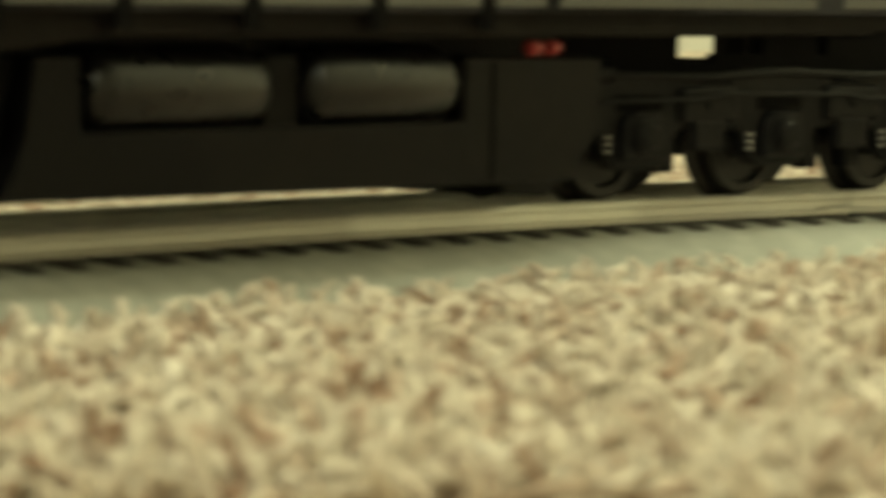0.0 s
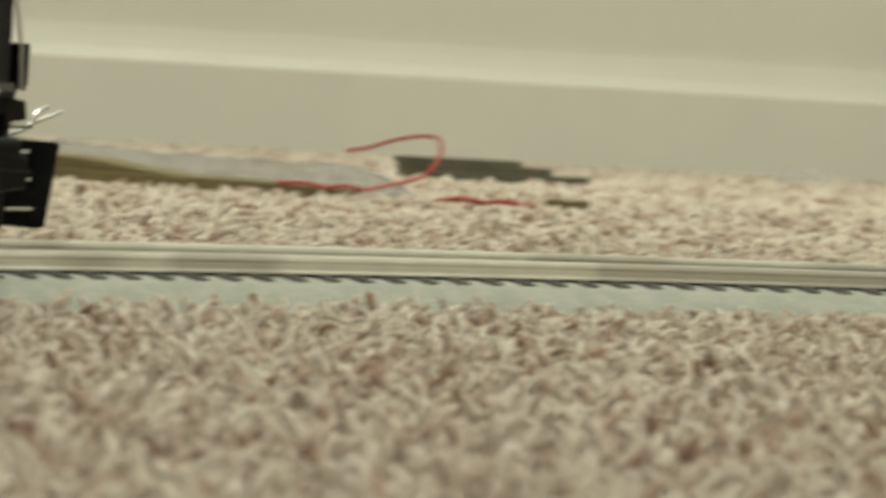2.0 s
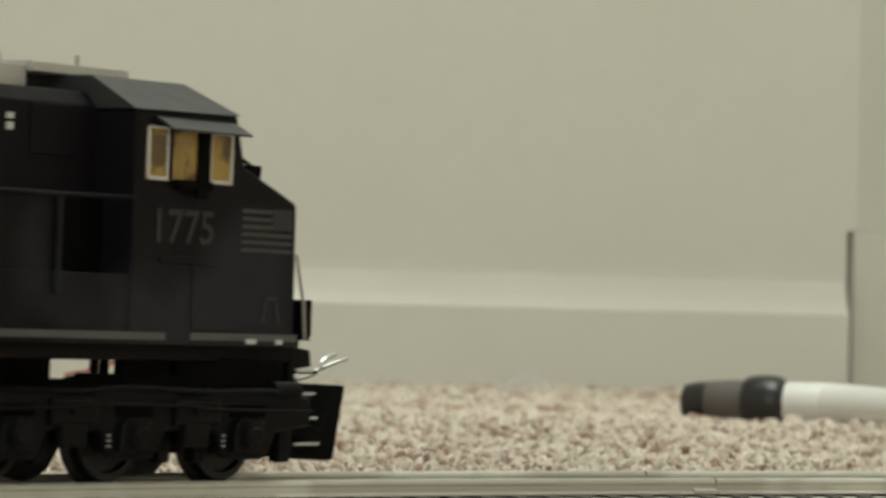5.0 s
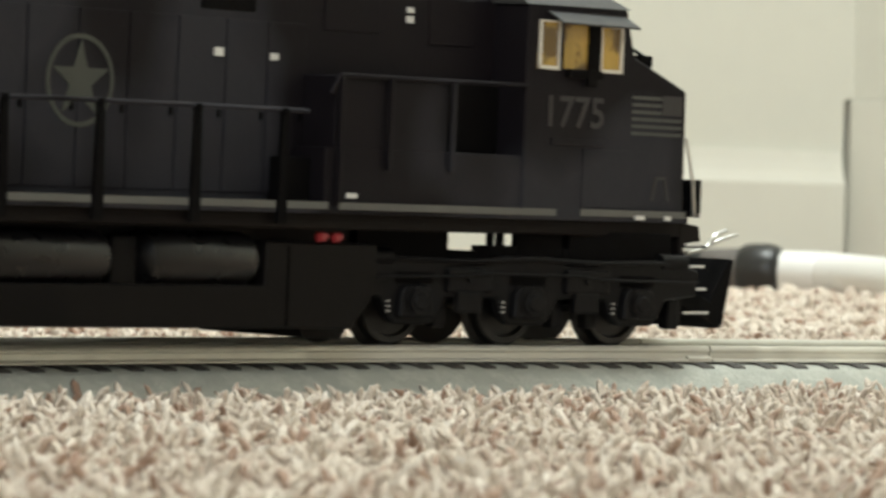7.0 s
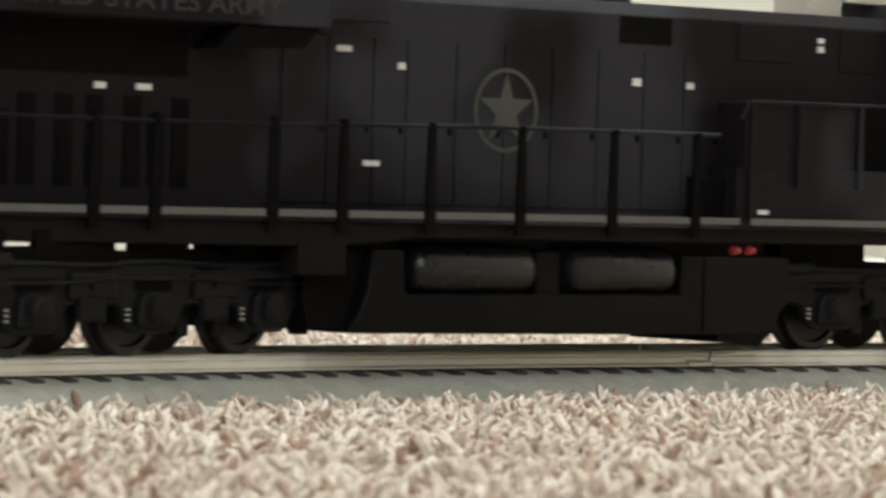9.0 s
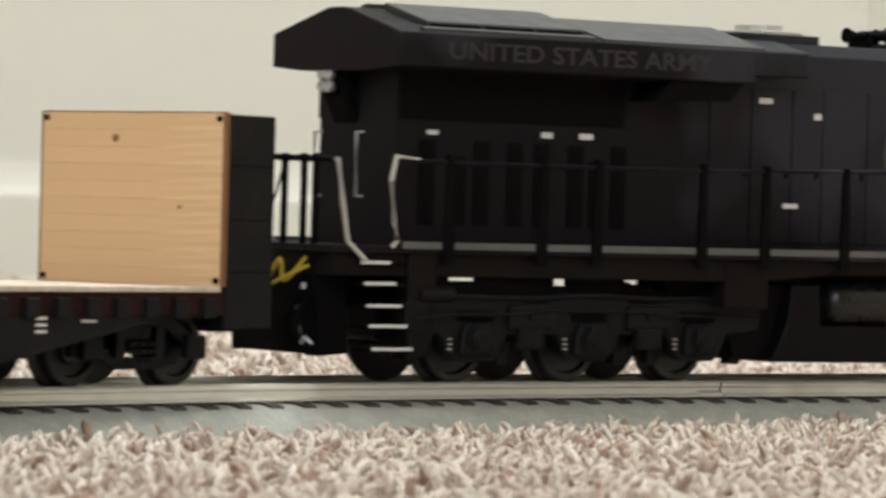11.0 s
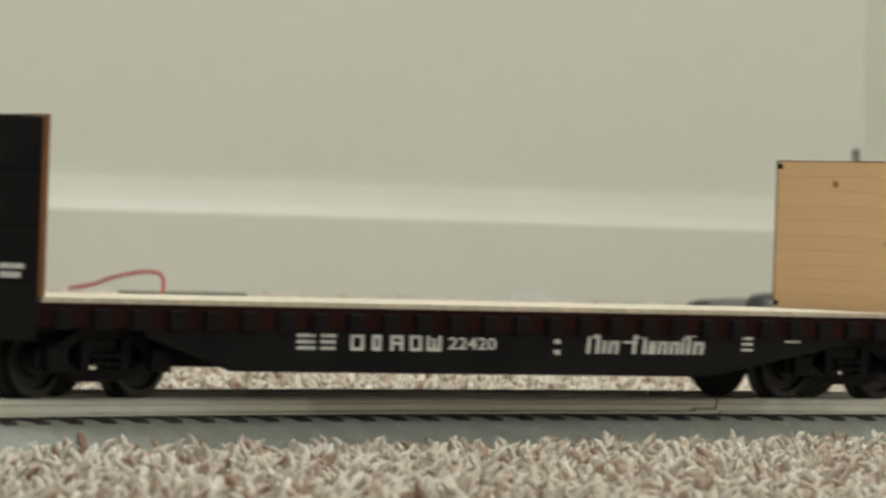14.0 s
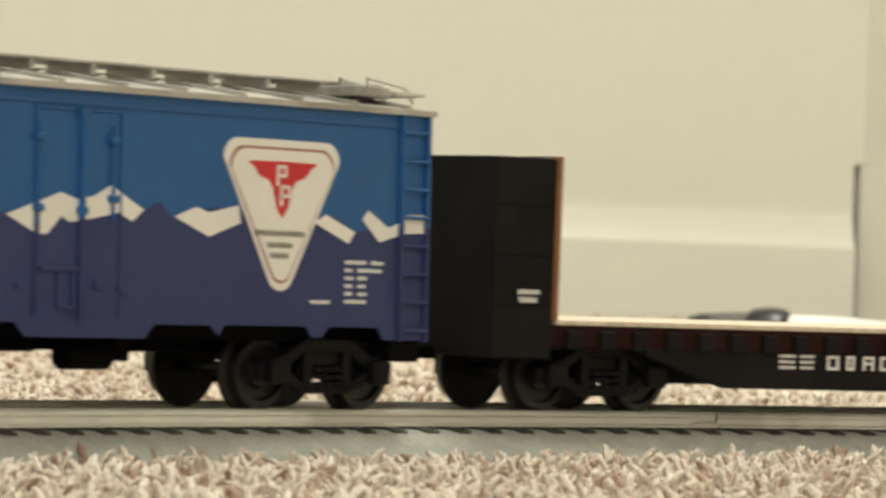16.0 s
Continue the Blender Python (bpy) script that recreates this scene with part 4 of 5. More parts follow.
        # nose detail
        part("grab_plate", bm_boxes((84.3, 97.2, *sorted((sgn * Y, sgn * (Y + 0.25))), 31.9, 33.0), bevel=0.08), M_BLACK, lo)
        part("nose_door", bm_boxes((92, 103.2, *sorted((sgn * Y, sgn * (Y + 0.2))), 22.5, 31.5), bevel=0.08), M_BLACK, lo)
        # flag: stripes and field
        y0, y1 = sorted((sgn * 16.4, sgn * 16.55))
        for k in range(6):
            z = 34.0 + k * 1.12
            part("flag_stripe", bm_boxes((104.6, 117.4 if k < 3 else 112.2, y0, y1, z, z + 0.55)), M_FLAG, lo, "dull grey flag stripe")
        part("flag_field", bm_boxes((112.4, 117.4, y0, y1, 37.3, 40.4)), M_LETTER, lo, "dull grey flag field")
        bm = bmesh.new()
        y0, y1 = sorted((sgn * 16.4, sgn * 16.55))
        prism(bm, [(110.2, 23.8), (110.9, 23.8), (111.8, 27.0), (111.2, 27.0)], y0, y1)
        prism(bm, [(115.0, 23.8), (114.3, 23.8), (113.4, 27.0), (114.0, 27.0)], y0, y1)
        box(bm, 111.2, 114.0, y0, y1, 27.1, 27.6)
        part("nose_emblem", bm, M_LETTER, lo, "dull grey ring mark")
        # star in a ring
        bm = bmesh.new()
        n = 40
        ring = [[bm.verts.new((-8.7 + r * math.cos(i * math.tau / n), sgn * yy, 37.6 + r * math.sin(i * math.tau / n))) for i in range(n)] for r, yy in ((6.4, 10.6), (6.4, 10.8), (5.75, 10.8), (5.75, 10.6))]
        for i in range(n):
            for k in range(4):
                bm.faces.new((ring[k][i], ring[k][(i + 1) % n], ring[(k + 1) % 4][(i + 1) % n], ring[(k + 1) % 4][i]))
        bmesh.ops.recalc_face_normals(bm, faces=bm.faces[:])
        part("ring_emblem", bm, M_STAR, lo, "faded grey-green ring")
        bm = bmesh.new()
        pts = [(-8.7 + (5.6 if i % 2 == 0 else 2.2) * math.sin(i * math.pi / 5), 37.6 + (5.6 if i % 2 == 0 else 2.2) * math.cos(i * math.pi / 5)) for i in range(10)]
        prism(bm, pts, *sorted((sgn * 10.6, sgn * 10.8)))
        part("star_emblem", bm, M_STAR, lo, "faded grey-green star")
        # small white plates
        for x, z, w, h, y in ((-40.4, 45.7, 2.8, 0.9, 10.4), (-29.4, 43.5, 1.5, 1.0, 10.4), (-34.9, 29.0, 3.0, 0.8, 10.7), (18.0, 42.8, 1.7, 1.2, 10.7), (29.4, 42.6, 1.5, 1.0, 10.7),
                              (-105.6, 38.6, 2.0, 0.7, 10.4), (-84.0, 38.8, 2.0, 0.9, 10.4), (-76.4, 38.8, 2.6, 0.9, 10.4), (58.6, 50.9, 1.4, 0.8, 10.4), (58.6, 49.5, 1.4, 1.0, 10.4),
                              (40.2, 23.1, 2.2, 0.7, 16.9), (106.2, 21.1, 2.2, 0.7, 17.6), (113.2, 21.1, 1.4, 0.7, 17.6)):
            part("white_plate", bm_boxes((x - w / 2, x + w / 2, *sorted((sgn * y, sgn * (y + 0.32))), z - h / 2, z + h / 2)), M_WHITE, lo, "small white notice plate")
        lettering("side_lettering", "UNITED STATES ARMY", lo, M_LETTER, -107.6, -57.0, 49.5, 52.2, sgn * 17.25, sgn, label="dull grey letters")
        lettering("cab_number", "1775", lo, M_LETTER, 83.4, 96.8, 34.6, 39.4, sgn * (Y + 0.03), sgn, label="dull grey numerals")
        # rear corner steps with pale edges
        for k, z in enumerate((18.9, 15.8, 12.5, 9.5, 6.1)):
            x0 = -122.4 + 0.6 * k
            y0, y1 = sorted((sgn * 11.5, sgn * 16.9))
            st = part("step", bm_boxes((x0, x0 + 8, y0, y1, z - 0.5, z)), M_DARK, lo)
            part("step_edge", bm_boxes((x0, x0 + 5.2 + 0.5 * k, *sorted((sgn * 16.9, sgn * 17.2)), z - 0.25, z + 0.25)), M_WHITE, st, "white step edge")
        bm = bmesh.new()
        prism(bm, [(-113.6, 4.4), (-113.6, 20.4), (-108.4, 20.4), (-108.4, 9), (-110, 5)], *sorted((sgn * 12.5, sgn * 16.9)), bevel=0.2)
        part("step_side", bm, M_FRAME, lo)
        bm = bmesh.new()
        prism(bm, [(-126.0, 4.8), (-127.5, 19.8), (-121.8, 19.8), (-120.8, 5.2)], *sorted((sgn * 10.5, sgn * 12)), bevel=0.15)
        part("step_side", bm, M_DARK, lo)
        # silver grab rails at the rear corner
        bm = bmesh.new()
        tube(bm, [(-112.5, sgn * Y, 34.2), (-116.8, sgn * Y, 34.7), (-117.6, sgn * Y, 31), (-116.9, sgn * Y, 25), (-116.2, sgn * Y, 22.2), (-117.2, sgn * Y, 21.2)], 0.4, 8)
        part("corner_rail", bm, M_SILVER, lo, "silver corner handrail", True)
        bm = bmesh.new()
        tube(bm, [(-127.0, sgn * 12, 34.0), (-127.2, sgn * Y, 34.0), (-126.2, sgn * Y, 28), (-125.2, sgn * Y, 22), (-121.8, sgn * Y, 19.2)], 0.4, 8)
        part("corner_rail", bm, M_SILVER, lo, "silver corner handrail", True)
        # front steps and plough corner
        for k, z in enumerate((17.0, 13.6, 10.0, 6.2)):
            y0, y1 = sorted((sgn * 11.5, sgn * 15.8))
            st = part("step", bm_boxes((119.5, 126 + 0.6 * k, y0, y1, z - 0.5, z)), M_DARK, lo)
            part("step_edge", bm_boxes((120.5, 124.5 + 0.8 * k, *sorted((sgn * 15.8, sgn * 16.1)), z - 0.22, z + 0.2)), M_WHITE, st, "white step edge")
        bm = bmesh.new()
        prism(bm, [(118.4, 5), (118.4, 20.6), (123.5, 20), (124, 17.6), (119.8, 17.2), (119.8, 4.0)], *sorted((sgn * 11, sgn * 16.2)), bevel=0.15)
        part("step_side", bm, M_FRAME, lo)
    # small end fittings
    bm = bmesh.new()
    prism(bm, [(118, 8), (124, 6), (129.5, 3.6), (131.5, 3.8), (134.0, 14.7), (132.8, 14.9), (128, 8), (118.5, 12)], -15.5, 15.5, bevel=0.2)
    part("plough", bm, M_DARK, lo, "black front snow plough")
    part("pilot", bm_boxes((118, 124, -11, 11, 6, 20.4), bevel=0.3), M_DARK, lo, "black front end beam")
    part("pilot", bm_boxes((-126.4, -123.4, -11, 11, 5, 20.4), bevel=0.3), M_DARK, lo, "black rear end beam")
    for y in (-12.5, 12.5):
        bm = bmesh.new()
        tube(bm, spline([(125, y, 15.5), (130, y, 16.5), (132.5, y, 18.5), (136, y + 0.5, 19.4)]), 0.35, 8)
        tube(bm, spline([(131, y, 17), (134, y - 1.2, 18.2), (136.5, y - 1.4, 18.8)]), 0.3, 8)
        part("uncoupling_lever", bm, M_SILVER, lo, "bent silver uncoupling lever", True)
    part("drop_step", bm_boxes((122.2, 123.9, -16, 16, 22.0, 27.4), (119.0, 124.6, -15.5, 15.5, 21.4, 22.4), bevel=0.15), M_DARK, lo, "black folding end step")
    for y in (-15.4, -12.2, 12.2, 15.4):
        part("pale_bar", bm_boxes((123.9, 124.3, y - 0.35, y + 0.35, 21.6, 27.0)), M_WHITE, lo)
    for sgn in (-1, 1):
        bm = bmesh.new()
        tube(bm, [(119.0, sgn * 16.3, 34), (121.2, sgn * 16.3, 27.0), (122.2, sgn * 16.0, 21.6)], 0.28, 6)
        part("nose_rail", bm, M_SILVER, lo, "thin silver nose handrail", True)
    bm = bmesh.new()
    tube(bm, [(106, -14, 46.2), (107, -14.4, 47.4), (110, -14.2, 46.4), (112.5, -13.5, 44.6)], 0.3, 6)
    box(bm, 108.4, 111.4, -15, -13, 44.8, 46.6, bevel=0.2)
    part("nose_fitting", bm, M_DARK, lo, "small dark nose fitting")
    # rear end: lamps, rails, hoses
    bm = bmesh.new()
    prism(bm, [(-112, 39.5), (-112.8, 40.5), (-114.6, 44.2), (-114.8, 47.8), (-112, 47.8)], 0.4, 6.2, bevel=0.3)
    lathe(bm, [(0, 2.5), (0.8, 2.5), (1, 2.2)], (-113.6, 3.3, 46.2), (-115.6, 3.3, 46.2), 24)
    part("headlamp_housing", bm, M_DARK, lo, "black rear headlamp housing")
    for y, z in ((2.35, 47.0), (4.25, 47.0), (2.35, 45.2), (4.25, 45.2)):
        bm = bmesh.new()
        lathe(bm, [(0, 0.95), (0.85, 0.95), (1, 0.8), (0.95, 0.62), (0.6, 0.25)], (-115.3, y, z), (-116.4, y, z), 16)
        bmesh.ops.recalc_face_normals(bm, faces=bm.faces[:])
        part("rear_headlamp", bm, M_SPRING, lo, "small silver headlamp, unlit", True)
    for y in (-1.5, 10.0):
        bm = bmesh.new()
        tube(bm, [(-112, y, 38.4), (-113.2, y, 38.4), (-113.2, y, 28.6), (-112, y, 28.6)], 0.28, 6)
        part("grab_rail", bm, M_WHITE, lo, "pale grab rail", True)
    for y in (-11.5, -8.4, -3.2, 3.2, 8.4, 11.5):
        bm = bmesh.new()
        cyl(bm, (-127.2, y, 20.5), (-127.2, y, 34), 0.55, seg=10)
        lathe(bm, [(0, 0.5), (0.3, 0.85), (0.7, 0.85), (1, 0.5)], (-127.2, y, 33.4), (-127.2, y, 34.8), 10)
        part("railing_post", bm, M_DARK, lo, "black end railing post", True)
    bm = bmesh.new()
    tube(bm, [(-127.2, -16.6, 34), (-127.2, 0, 34.2), (-127.2, 16.6, 34)], 0.45, 8)
    part("end_railing", bm, M_DARK, lo, "black end platform railing", True)
    bm = bmesh.new()
    tube(bm, spline([(-128, -4.0, 33), (-128.4, -2, 27.5), (-128.4, 1, 26.2), (-128, 4, 33)]), 0.2, 6)
    part("end_chain", bm, M_DARK, lo, "thin hanging chain", True)
    bm = bmesh.new()
    tube(bm, spline([(-127.2, -9.5, 19.4), (-128.6, -6.0, 15.8), (-129.0, -5.2, 19.0), (-129.0, -1.8, 15.6), (-128.8, -0.8, 19.2), (-128.4, 3.2, 15.8)], 8), 0.32, 8)
    tube(bm, spline([(-127.4, -10.5, 18.2), (-129.2, -6.2, 16.2), (-129.4, -3.0, 15.2), (-128.8, 1.0, 17.0)], 8), 0.3, 8)
    part("jumper_hose", bm, M_YELLOW, lo, "bright yellow looped jumper hose", True)
    bm = bmesh.new()
    tube(bm, spline([(-127.6, -12.4, 6.6), (-128.2, -11.2, 7.6), (-128.2, -10.6, 6.7), (-128.2, -9.8, 8.2), (-128.0, -9.2, 9.2)], 5), 0.3, 6)
    tube(bm, [(-127.2, -8.0, 9.8), (-126.8, -6.2, 13.2)], 0.3, 6)
    part("hose_clamp", bm, M_SPRING, lo, "bent bright metal hose clamp", True)
    part("marker_dot", bm_boxes((-126.9, -126.4, -8.6, -7.8, 14.6, 15.6), bevel=0.15), M_WHITE, lo, "small white end marker")
    bm = bmesh.new()
    for y in (-6.5, -9.2):
        tube(bm, spline([(-126, y, 14), (-128.4, y - 0.4, 11), (-128.8, y - 0.6, 8.4), (-127.6, y - 1, 6.4)]), 0.6, 8)
    part("air_hose", bm, M_DARK, lo, "black hanging air hoses", True)
    for sgn, x in ((1, 124), (-1, -128)):
        coupler(lo, x, sgn)
    loco_truck(lo, 85.3, 1)
    loco_truck(lo, -79.0, 1)
    return lo


def small_writing(name, parent, material, x0, x1, z0, z1, y0, y1, label):
    """Unreadable writing: short upright bars of its size."""
    bm = bmesh.new()
    x = x0
    while x < x1 - 0.2:
        w = 0.28 + 0.22 * random.random()
        box(bm, x, min(x + w, x1), y0, y1, z0, z1 - 0.12 * random.random())
        x += w + 0.16
    return tagged(part(name, bm, material, parent, label), kind="stuff")


# ---- the flatcar ----
def flatcar():
    fc = thing("flatcar", "black model bulkhead flatcar with pale planked end walls and empty deck", "flatcar")
    bm = bmesh.new()
    belly = [(-70, 13.0), (-70, 9.9), (-54, 4.9), (40, 4.5), (56, 7.2), (72, 9.9), (72, 13.0)]
    for y in (-16.4, 15.4):
        prism(bm, belly, y, y + 1.0, bevel=0.15)
    box(bm, -99, 99, -15.4, 15.4, 10.4, 13.2)
    box(bm, -60, 60, -3, 3, 5, 11)
    part("underframe", bm, M_CARBLACK, fc, "black fish-belly side frame")
    bm = bmesh.new()
    box(bm, -89.5, 89.5, -16.6, 16.6, 10.9, 14.2, bevel=0.1)
    part("side_strip", bm, M_POCKET, fc, "dark brown deck edge")
    me = mesh_of("stake_pocket", bm_boxes((-1.3, 1.3, -0.6, 0.6, 10.6, 13.4), bevel=0.15), M_CARBLACK)
    for sgn in (-1, 1):
        for i in range(27):
            piece("stake_pocket", me, fc, (-84.5 + i * 6.5, sgn * 16.9, 0))
    me = mesh_of("deck_board", bm_boxes((-1.62, 1.62, -16.8, 16.8, 14.2, 15.0), bevel=0.1), M_DECK)
    for i in range(53):
        piece("deck_board", me, fc, (-86.1 + i * 3.31, 0, 0))
    for sgn in (-1, 1):
        x0, x1 = sorted((sgn * 88.6, sgn * 99.8))
        bm = bmesh.new()
        box(bm, x0, x1, -16.8, 16.8, 9.0, 39.6, bevel=0.25)
        bh = part("bulkhead", bm, M_CARBLACK, fc, "black steel end bulkhead")
        for z in (17.0, 24.5, 32.2):
            for y in (-16.85, 16.75):
                part("weld_seam", bm_boxes((x0 + 0.4, x1 - 0.4, y, y + 0.1, z, z + 0.18)), M_DARK, bh)
        a, b = sorted((sgn * 87.6, sgn * 88.65))
        n, z0, z1 = 10, 15.0, 39.7
        h = (z1 - z0) / n
        me = mesh_of("plank", bm_boxes((a, b, -16.6, 16.6, 0.01, h - 0.01), bevel=0.022), M_WOOD)
        for k in range(n):
            piece("plank", me, bh, (0, 0, z0 + k * h))
        part("edge_trim", bm_boxes((a - 0.02, b, -16.9, -16.55, z0, z1), (a - 0.02, b, 16.55, 16.9, z0, z1), (a, b, -16.9, 16.9, z1, z1 + 0.2)), M_WOODEDGE, bh, "orange stained plank ends")
        for y in (-15.9, 15.9):
            for z in (z0 + 0.8, z1 - 0.8):
                bm = bmesh.new()
                cyl(bm, (sgn * 87.65, y, z), (sgn * 87.3, y, z), 0.45, seg=10)
                part("corner_bolt", bm, M_DARK, bh, "black corner bolt")
        if sgn > 0:
            for y, z, w in ((3.0, 36.0, 1.0), (-9.0, 26.2, 0.5)):
                bm = bmesh.new()
                cyl(bm, (87.8, y, z), (87.57, y, z), w * 0.6, seg=12)
                part("knot", bm, M_WOODEDGE, bh, "small brown knot")
        coupler(fc, sgn * 99, sgn)
    # lettering: reporting mark and name as plain bars, the number in numerals
    for sgn in (-1, 1):
        y = sgn * 16.42
        yy = sorted((y, y + sgn * 0.1))
        for r in range(3):
            for c, w in ((0, 3.4), (4.4, 3.0)):
                small_writing("data_bar", fc, M_LETWHITE, -42.8 + c, -42.8 + c + w, 8.15 + r * 0.9, 8.7 + r * 0.9, *yy, "tiny white unreadable stencil")
        for x, w, kind in ((-32.8, 2.5, 0), (-28.7, 1.7, 1), (-25.2, 2.4, 2), (-21.5, 2.3, 0), (-18.2, 2.8, 3)):
            k = 0.55
            bars = [(x, x + k, *yy, 8.1, 10.4)]
            if kind < 3:
                bars += [(x + k, x + w - k, *yy, 9.95, 10.4)]
            if kind != 2:
                bars += [(x + k, x + w - k, *yy, 8.1, 8.55)]
            if kind == 2:
                bars += [(x + k, x + w - k, *yy, 9.0, 9.4)]
            if kind == 3:
                bars += [(x + w / 2 - k / 2, x + w / 2 + k / 2, *yy, 8.55, 10.0)]
            bars += [(x + w - k, x + w, *yy, 8.1, 10.4)]
            part("letter_bar", bm_boxes(*bars), M_LETWHITE, fc, "white letter-sized bars")
        lettering("car_number", "22420", fc, M_LETWHITE, -14.0, -4.5, 8.4, 10.2, y, sgn, label="white numerals")
        k = -1 if sgn < 0 else -1
        for x, w, h in ((13.8, 2.6, 2.9), (16.9, 0.9, 2.0), (18.3, 2.1, 2.0), (23.4, 2.9, 2.9), (26.8, 1.5, 2.0), (28.8, 2.0, 2.0), (31.3, 2.0, 2.0), (33.8, 2.0, 2.9), (36.4, 2.2, 2.0)):
            bm = bmesh.new()
            sl = 0.35
            prism(bm, [(x, 8.0), (x + 0.7, 8.0), (x + 0.7 + sl, 8.0 + h), (x + sl, 8.0 + h)], *yy)
            prism(bm, [(x + w - 0.7, 8.0), (x + w, 8.0), (x + w + sl, 8.0 + h), (x + w - 0.7 + sl, 8.0 + h)], *yy)
            prism(bm, [(x + sl * 0.8, 8.0 + h - 0.55), (x + w + sl * 0.8, 8.0 + h - 0.55), (x + w + sl, 8.0 + h), (x + sl, 8.0 + h)], *yy)
            part("name_bar", bm, M_LETWHITE, fc, "slanted white letter-sized bars")
        for x0, x1, z in ((12.6, 15.4, 10.7), (21.6, 24.6, 9.6), (31.6, 37.2, 10.75)):
            part("name_bar", bm_boxes((x0, x1, *yy, z, z + 0.35)), M_LETWHITE, fc, "white speed line")
        for r in range(3):
            part("data_bar", bm_boxes((47.2, 49.6, *yy, 8.6 + r * 0.9, 9.0 + r * 0.9)), M_LETWHITE, fc, "white stencil bar")
            part("data_bar", bm_boxes((7.2, 8.4, *yy, 7.8 + r * 1.6, 8.5 + r * 1.6)), M_LETWHITE, fc, "white stencil bar")
        part("data_bar", bm_boxes((57.0, 60.2, *yy, 10.0, 10.35)), M_LETWHITE, fc, "white stencil bar")
        for r in range(2):
            small_writing("label_bar", fc, M_LETWHITE, -95.0 - 0.3 * r, -91.4 + 0.2 * r, 17.5 + (1 - r) * 0.0 + r * 1.25, 18.4 + r * 1.15, *sorted((sgn * 16.8, sgn * 16.92)), "tiny white unreadable stencil")
    car_truck(fc, 76)
    car_truck(fc, -76)
    bm = bmesh.new()
    cyl(bm, (-20, 5, 7.5), (-8, 5, 7.5), 2.4, seg=16)
    part("brake_cylinder", bm, M_DARK, fc, "black brake cylinder", True)
    return fc


# ---- the refrigerator car ----
def reefer():
    rc = thing("refrigerator_car", "blue and navy model refrigerator car with white mountain stripe", "boxcar")
    bm = bmesh.new()
    prism(bm, [(-16, 13.2), (-16, 45.0), (0, 47.6), (16, 45.0), (16, 13.2)], -71.2, 71.2, "x", bevel=0.2)
    part("body", bm, M_BLUE, rc, "blue car body")
    bm = bmesh.new()
    prism(bm, [(-16.9, 44.6), (-16.9, 45.5), (0, 47.9), (16.9, 45.5), (16.9, 44.6), (0, 47.4)], -72.2, 72.2, "x")
    for i in range(12):
        x = -66 + i * 12
        prism(bm, [(-16.7, 45.5), (-16.7, 46.1), (0, 48.45), (16.7, 46.1), (16.7, 45.5), (0, 48.3)], x - 0.6, x + 0.6, "x")
    part("roof", bm, M_REEFROOF, rc, "silver ribbed metal roof")
    bm = bmesh.new()
    for y in (-3.4, 0, 3.4):
        box(bm, -73, 73, y - 1.5, y + 1.5, 49.3, 49.75, bevel=0.1)
    for i in range(13):
        box(bm, -72 + i * 12 - 0.45, -72 + i * 12 + 0.45, -4.6, 4.6, 47.8, 49.4)
    part("running_board", bm, M_REEFROOF, rc, "silver roof walkway on saddles")
    for sx in (-1, 1):
        for sgn in (-1, 1):
            bm = bmesh.new()
            box(bm, *sorted((sx * 58, sx * 66)), *sorted((sgn * 5.5, sgn * 13)), 47.2, 48.8, bevel=0.3)
            part("ice_hatch", bm, M_REEFROOF, rc, "silver roof hatch")
        bm = bmesh.new()
        for y in (-8, -13.5):
            tube(bm, [(sx * 60, y, 47.6), (sx * 60, y, 49.9), (sx * 68.5, y, 48.8), (sx * 70.5, y, 46.6)], 0.26, 6)
        box(bm, *sorted((sx * 66, sx * 72.5)), -14, -5, 47.6, 48.1)
        part("end_platform", bm, M_SILVER, rc, "silver roof grab irons", True)
    for sgn in (-1, 1):
        y = sgn * 16.0
        yy = sorted((y, y + sgn * 0.12))
        # navy lower side below the ridge line
        ridge = [(-71.2, 26), (-64, 29), (-56, 25), (-45, 31), (-34, 27), (-24, 30), (-16.5, 27.4), (4.5, 30.6), (10.9, 28.6), (14, 30), (17, 27.5), (24, 29.5), (51, 29), (54.5, 27), (60, 27.5), (66, 28.5), (71.2, 27.5)]
        bm = bmesh.new()
        prism(bm, [(-71.2, 13.2), *ridge, (71.2, 13.2)], *yy)
        part("lower_panel", bm, M_NAVY, rc, "navy lower side")
        peaks = [[(-15.3, 27.3), (-8.2, 29.6), (-5.2, 30.6), (-2.2, 29.8), (1.2, 30.3), (4.4, 31.9), (10.9, 28.7), (8.6, 27.0), (6.0, 28.2), (2.0, 27.4), (-1.0, 26.9), (-3.4, 26.6), (-5.0, 27.4), (-7.6, 24.9), (-9.6, 24.8)],
                 [(17.0, 28.0), (21.4, 29.5), (24.0, 28.8), (30.0, 30.0), (30.5, 27.5), (24.0, 25.4)],
                 [(48.6, 29.3), (55.0, 26.9), (53.6, 25.2), (46.0, 28.1)],
                 [(56.6, 28.8), (57.8, 30.2), (62.4, 27.8), (64.6, 28.5), (66.5, 29.8), (71.2, 30.0), (71.2, 27.2), (66, 27.0), (60.4, 25.6)],
                 [(-44, 28), (-38, 31), (-32, 29.5), (-24, 30.5), (-20, 28.6), (-24, 26), (-31, 27), (-37, 25.6)], [(-66, 27.5), (-60, 30), (-52, 27.5), (-56, 25), (-61, 26.4)]]
        for pk in peaks:
            bm = bmesh.new()
            prism(bm, pk, *sorted((y + sgn * 0.1, y + sgn * 0.2)))
            part("mountain_stripe", bm, M_LOGOWHITE, rc, "white jagged mountain stripe")
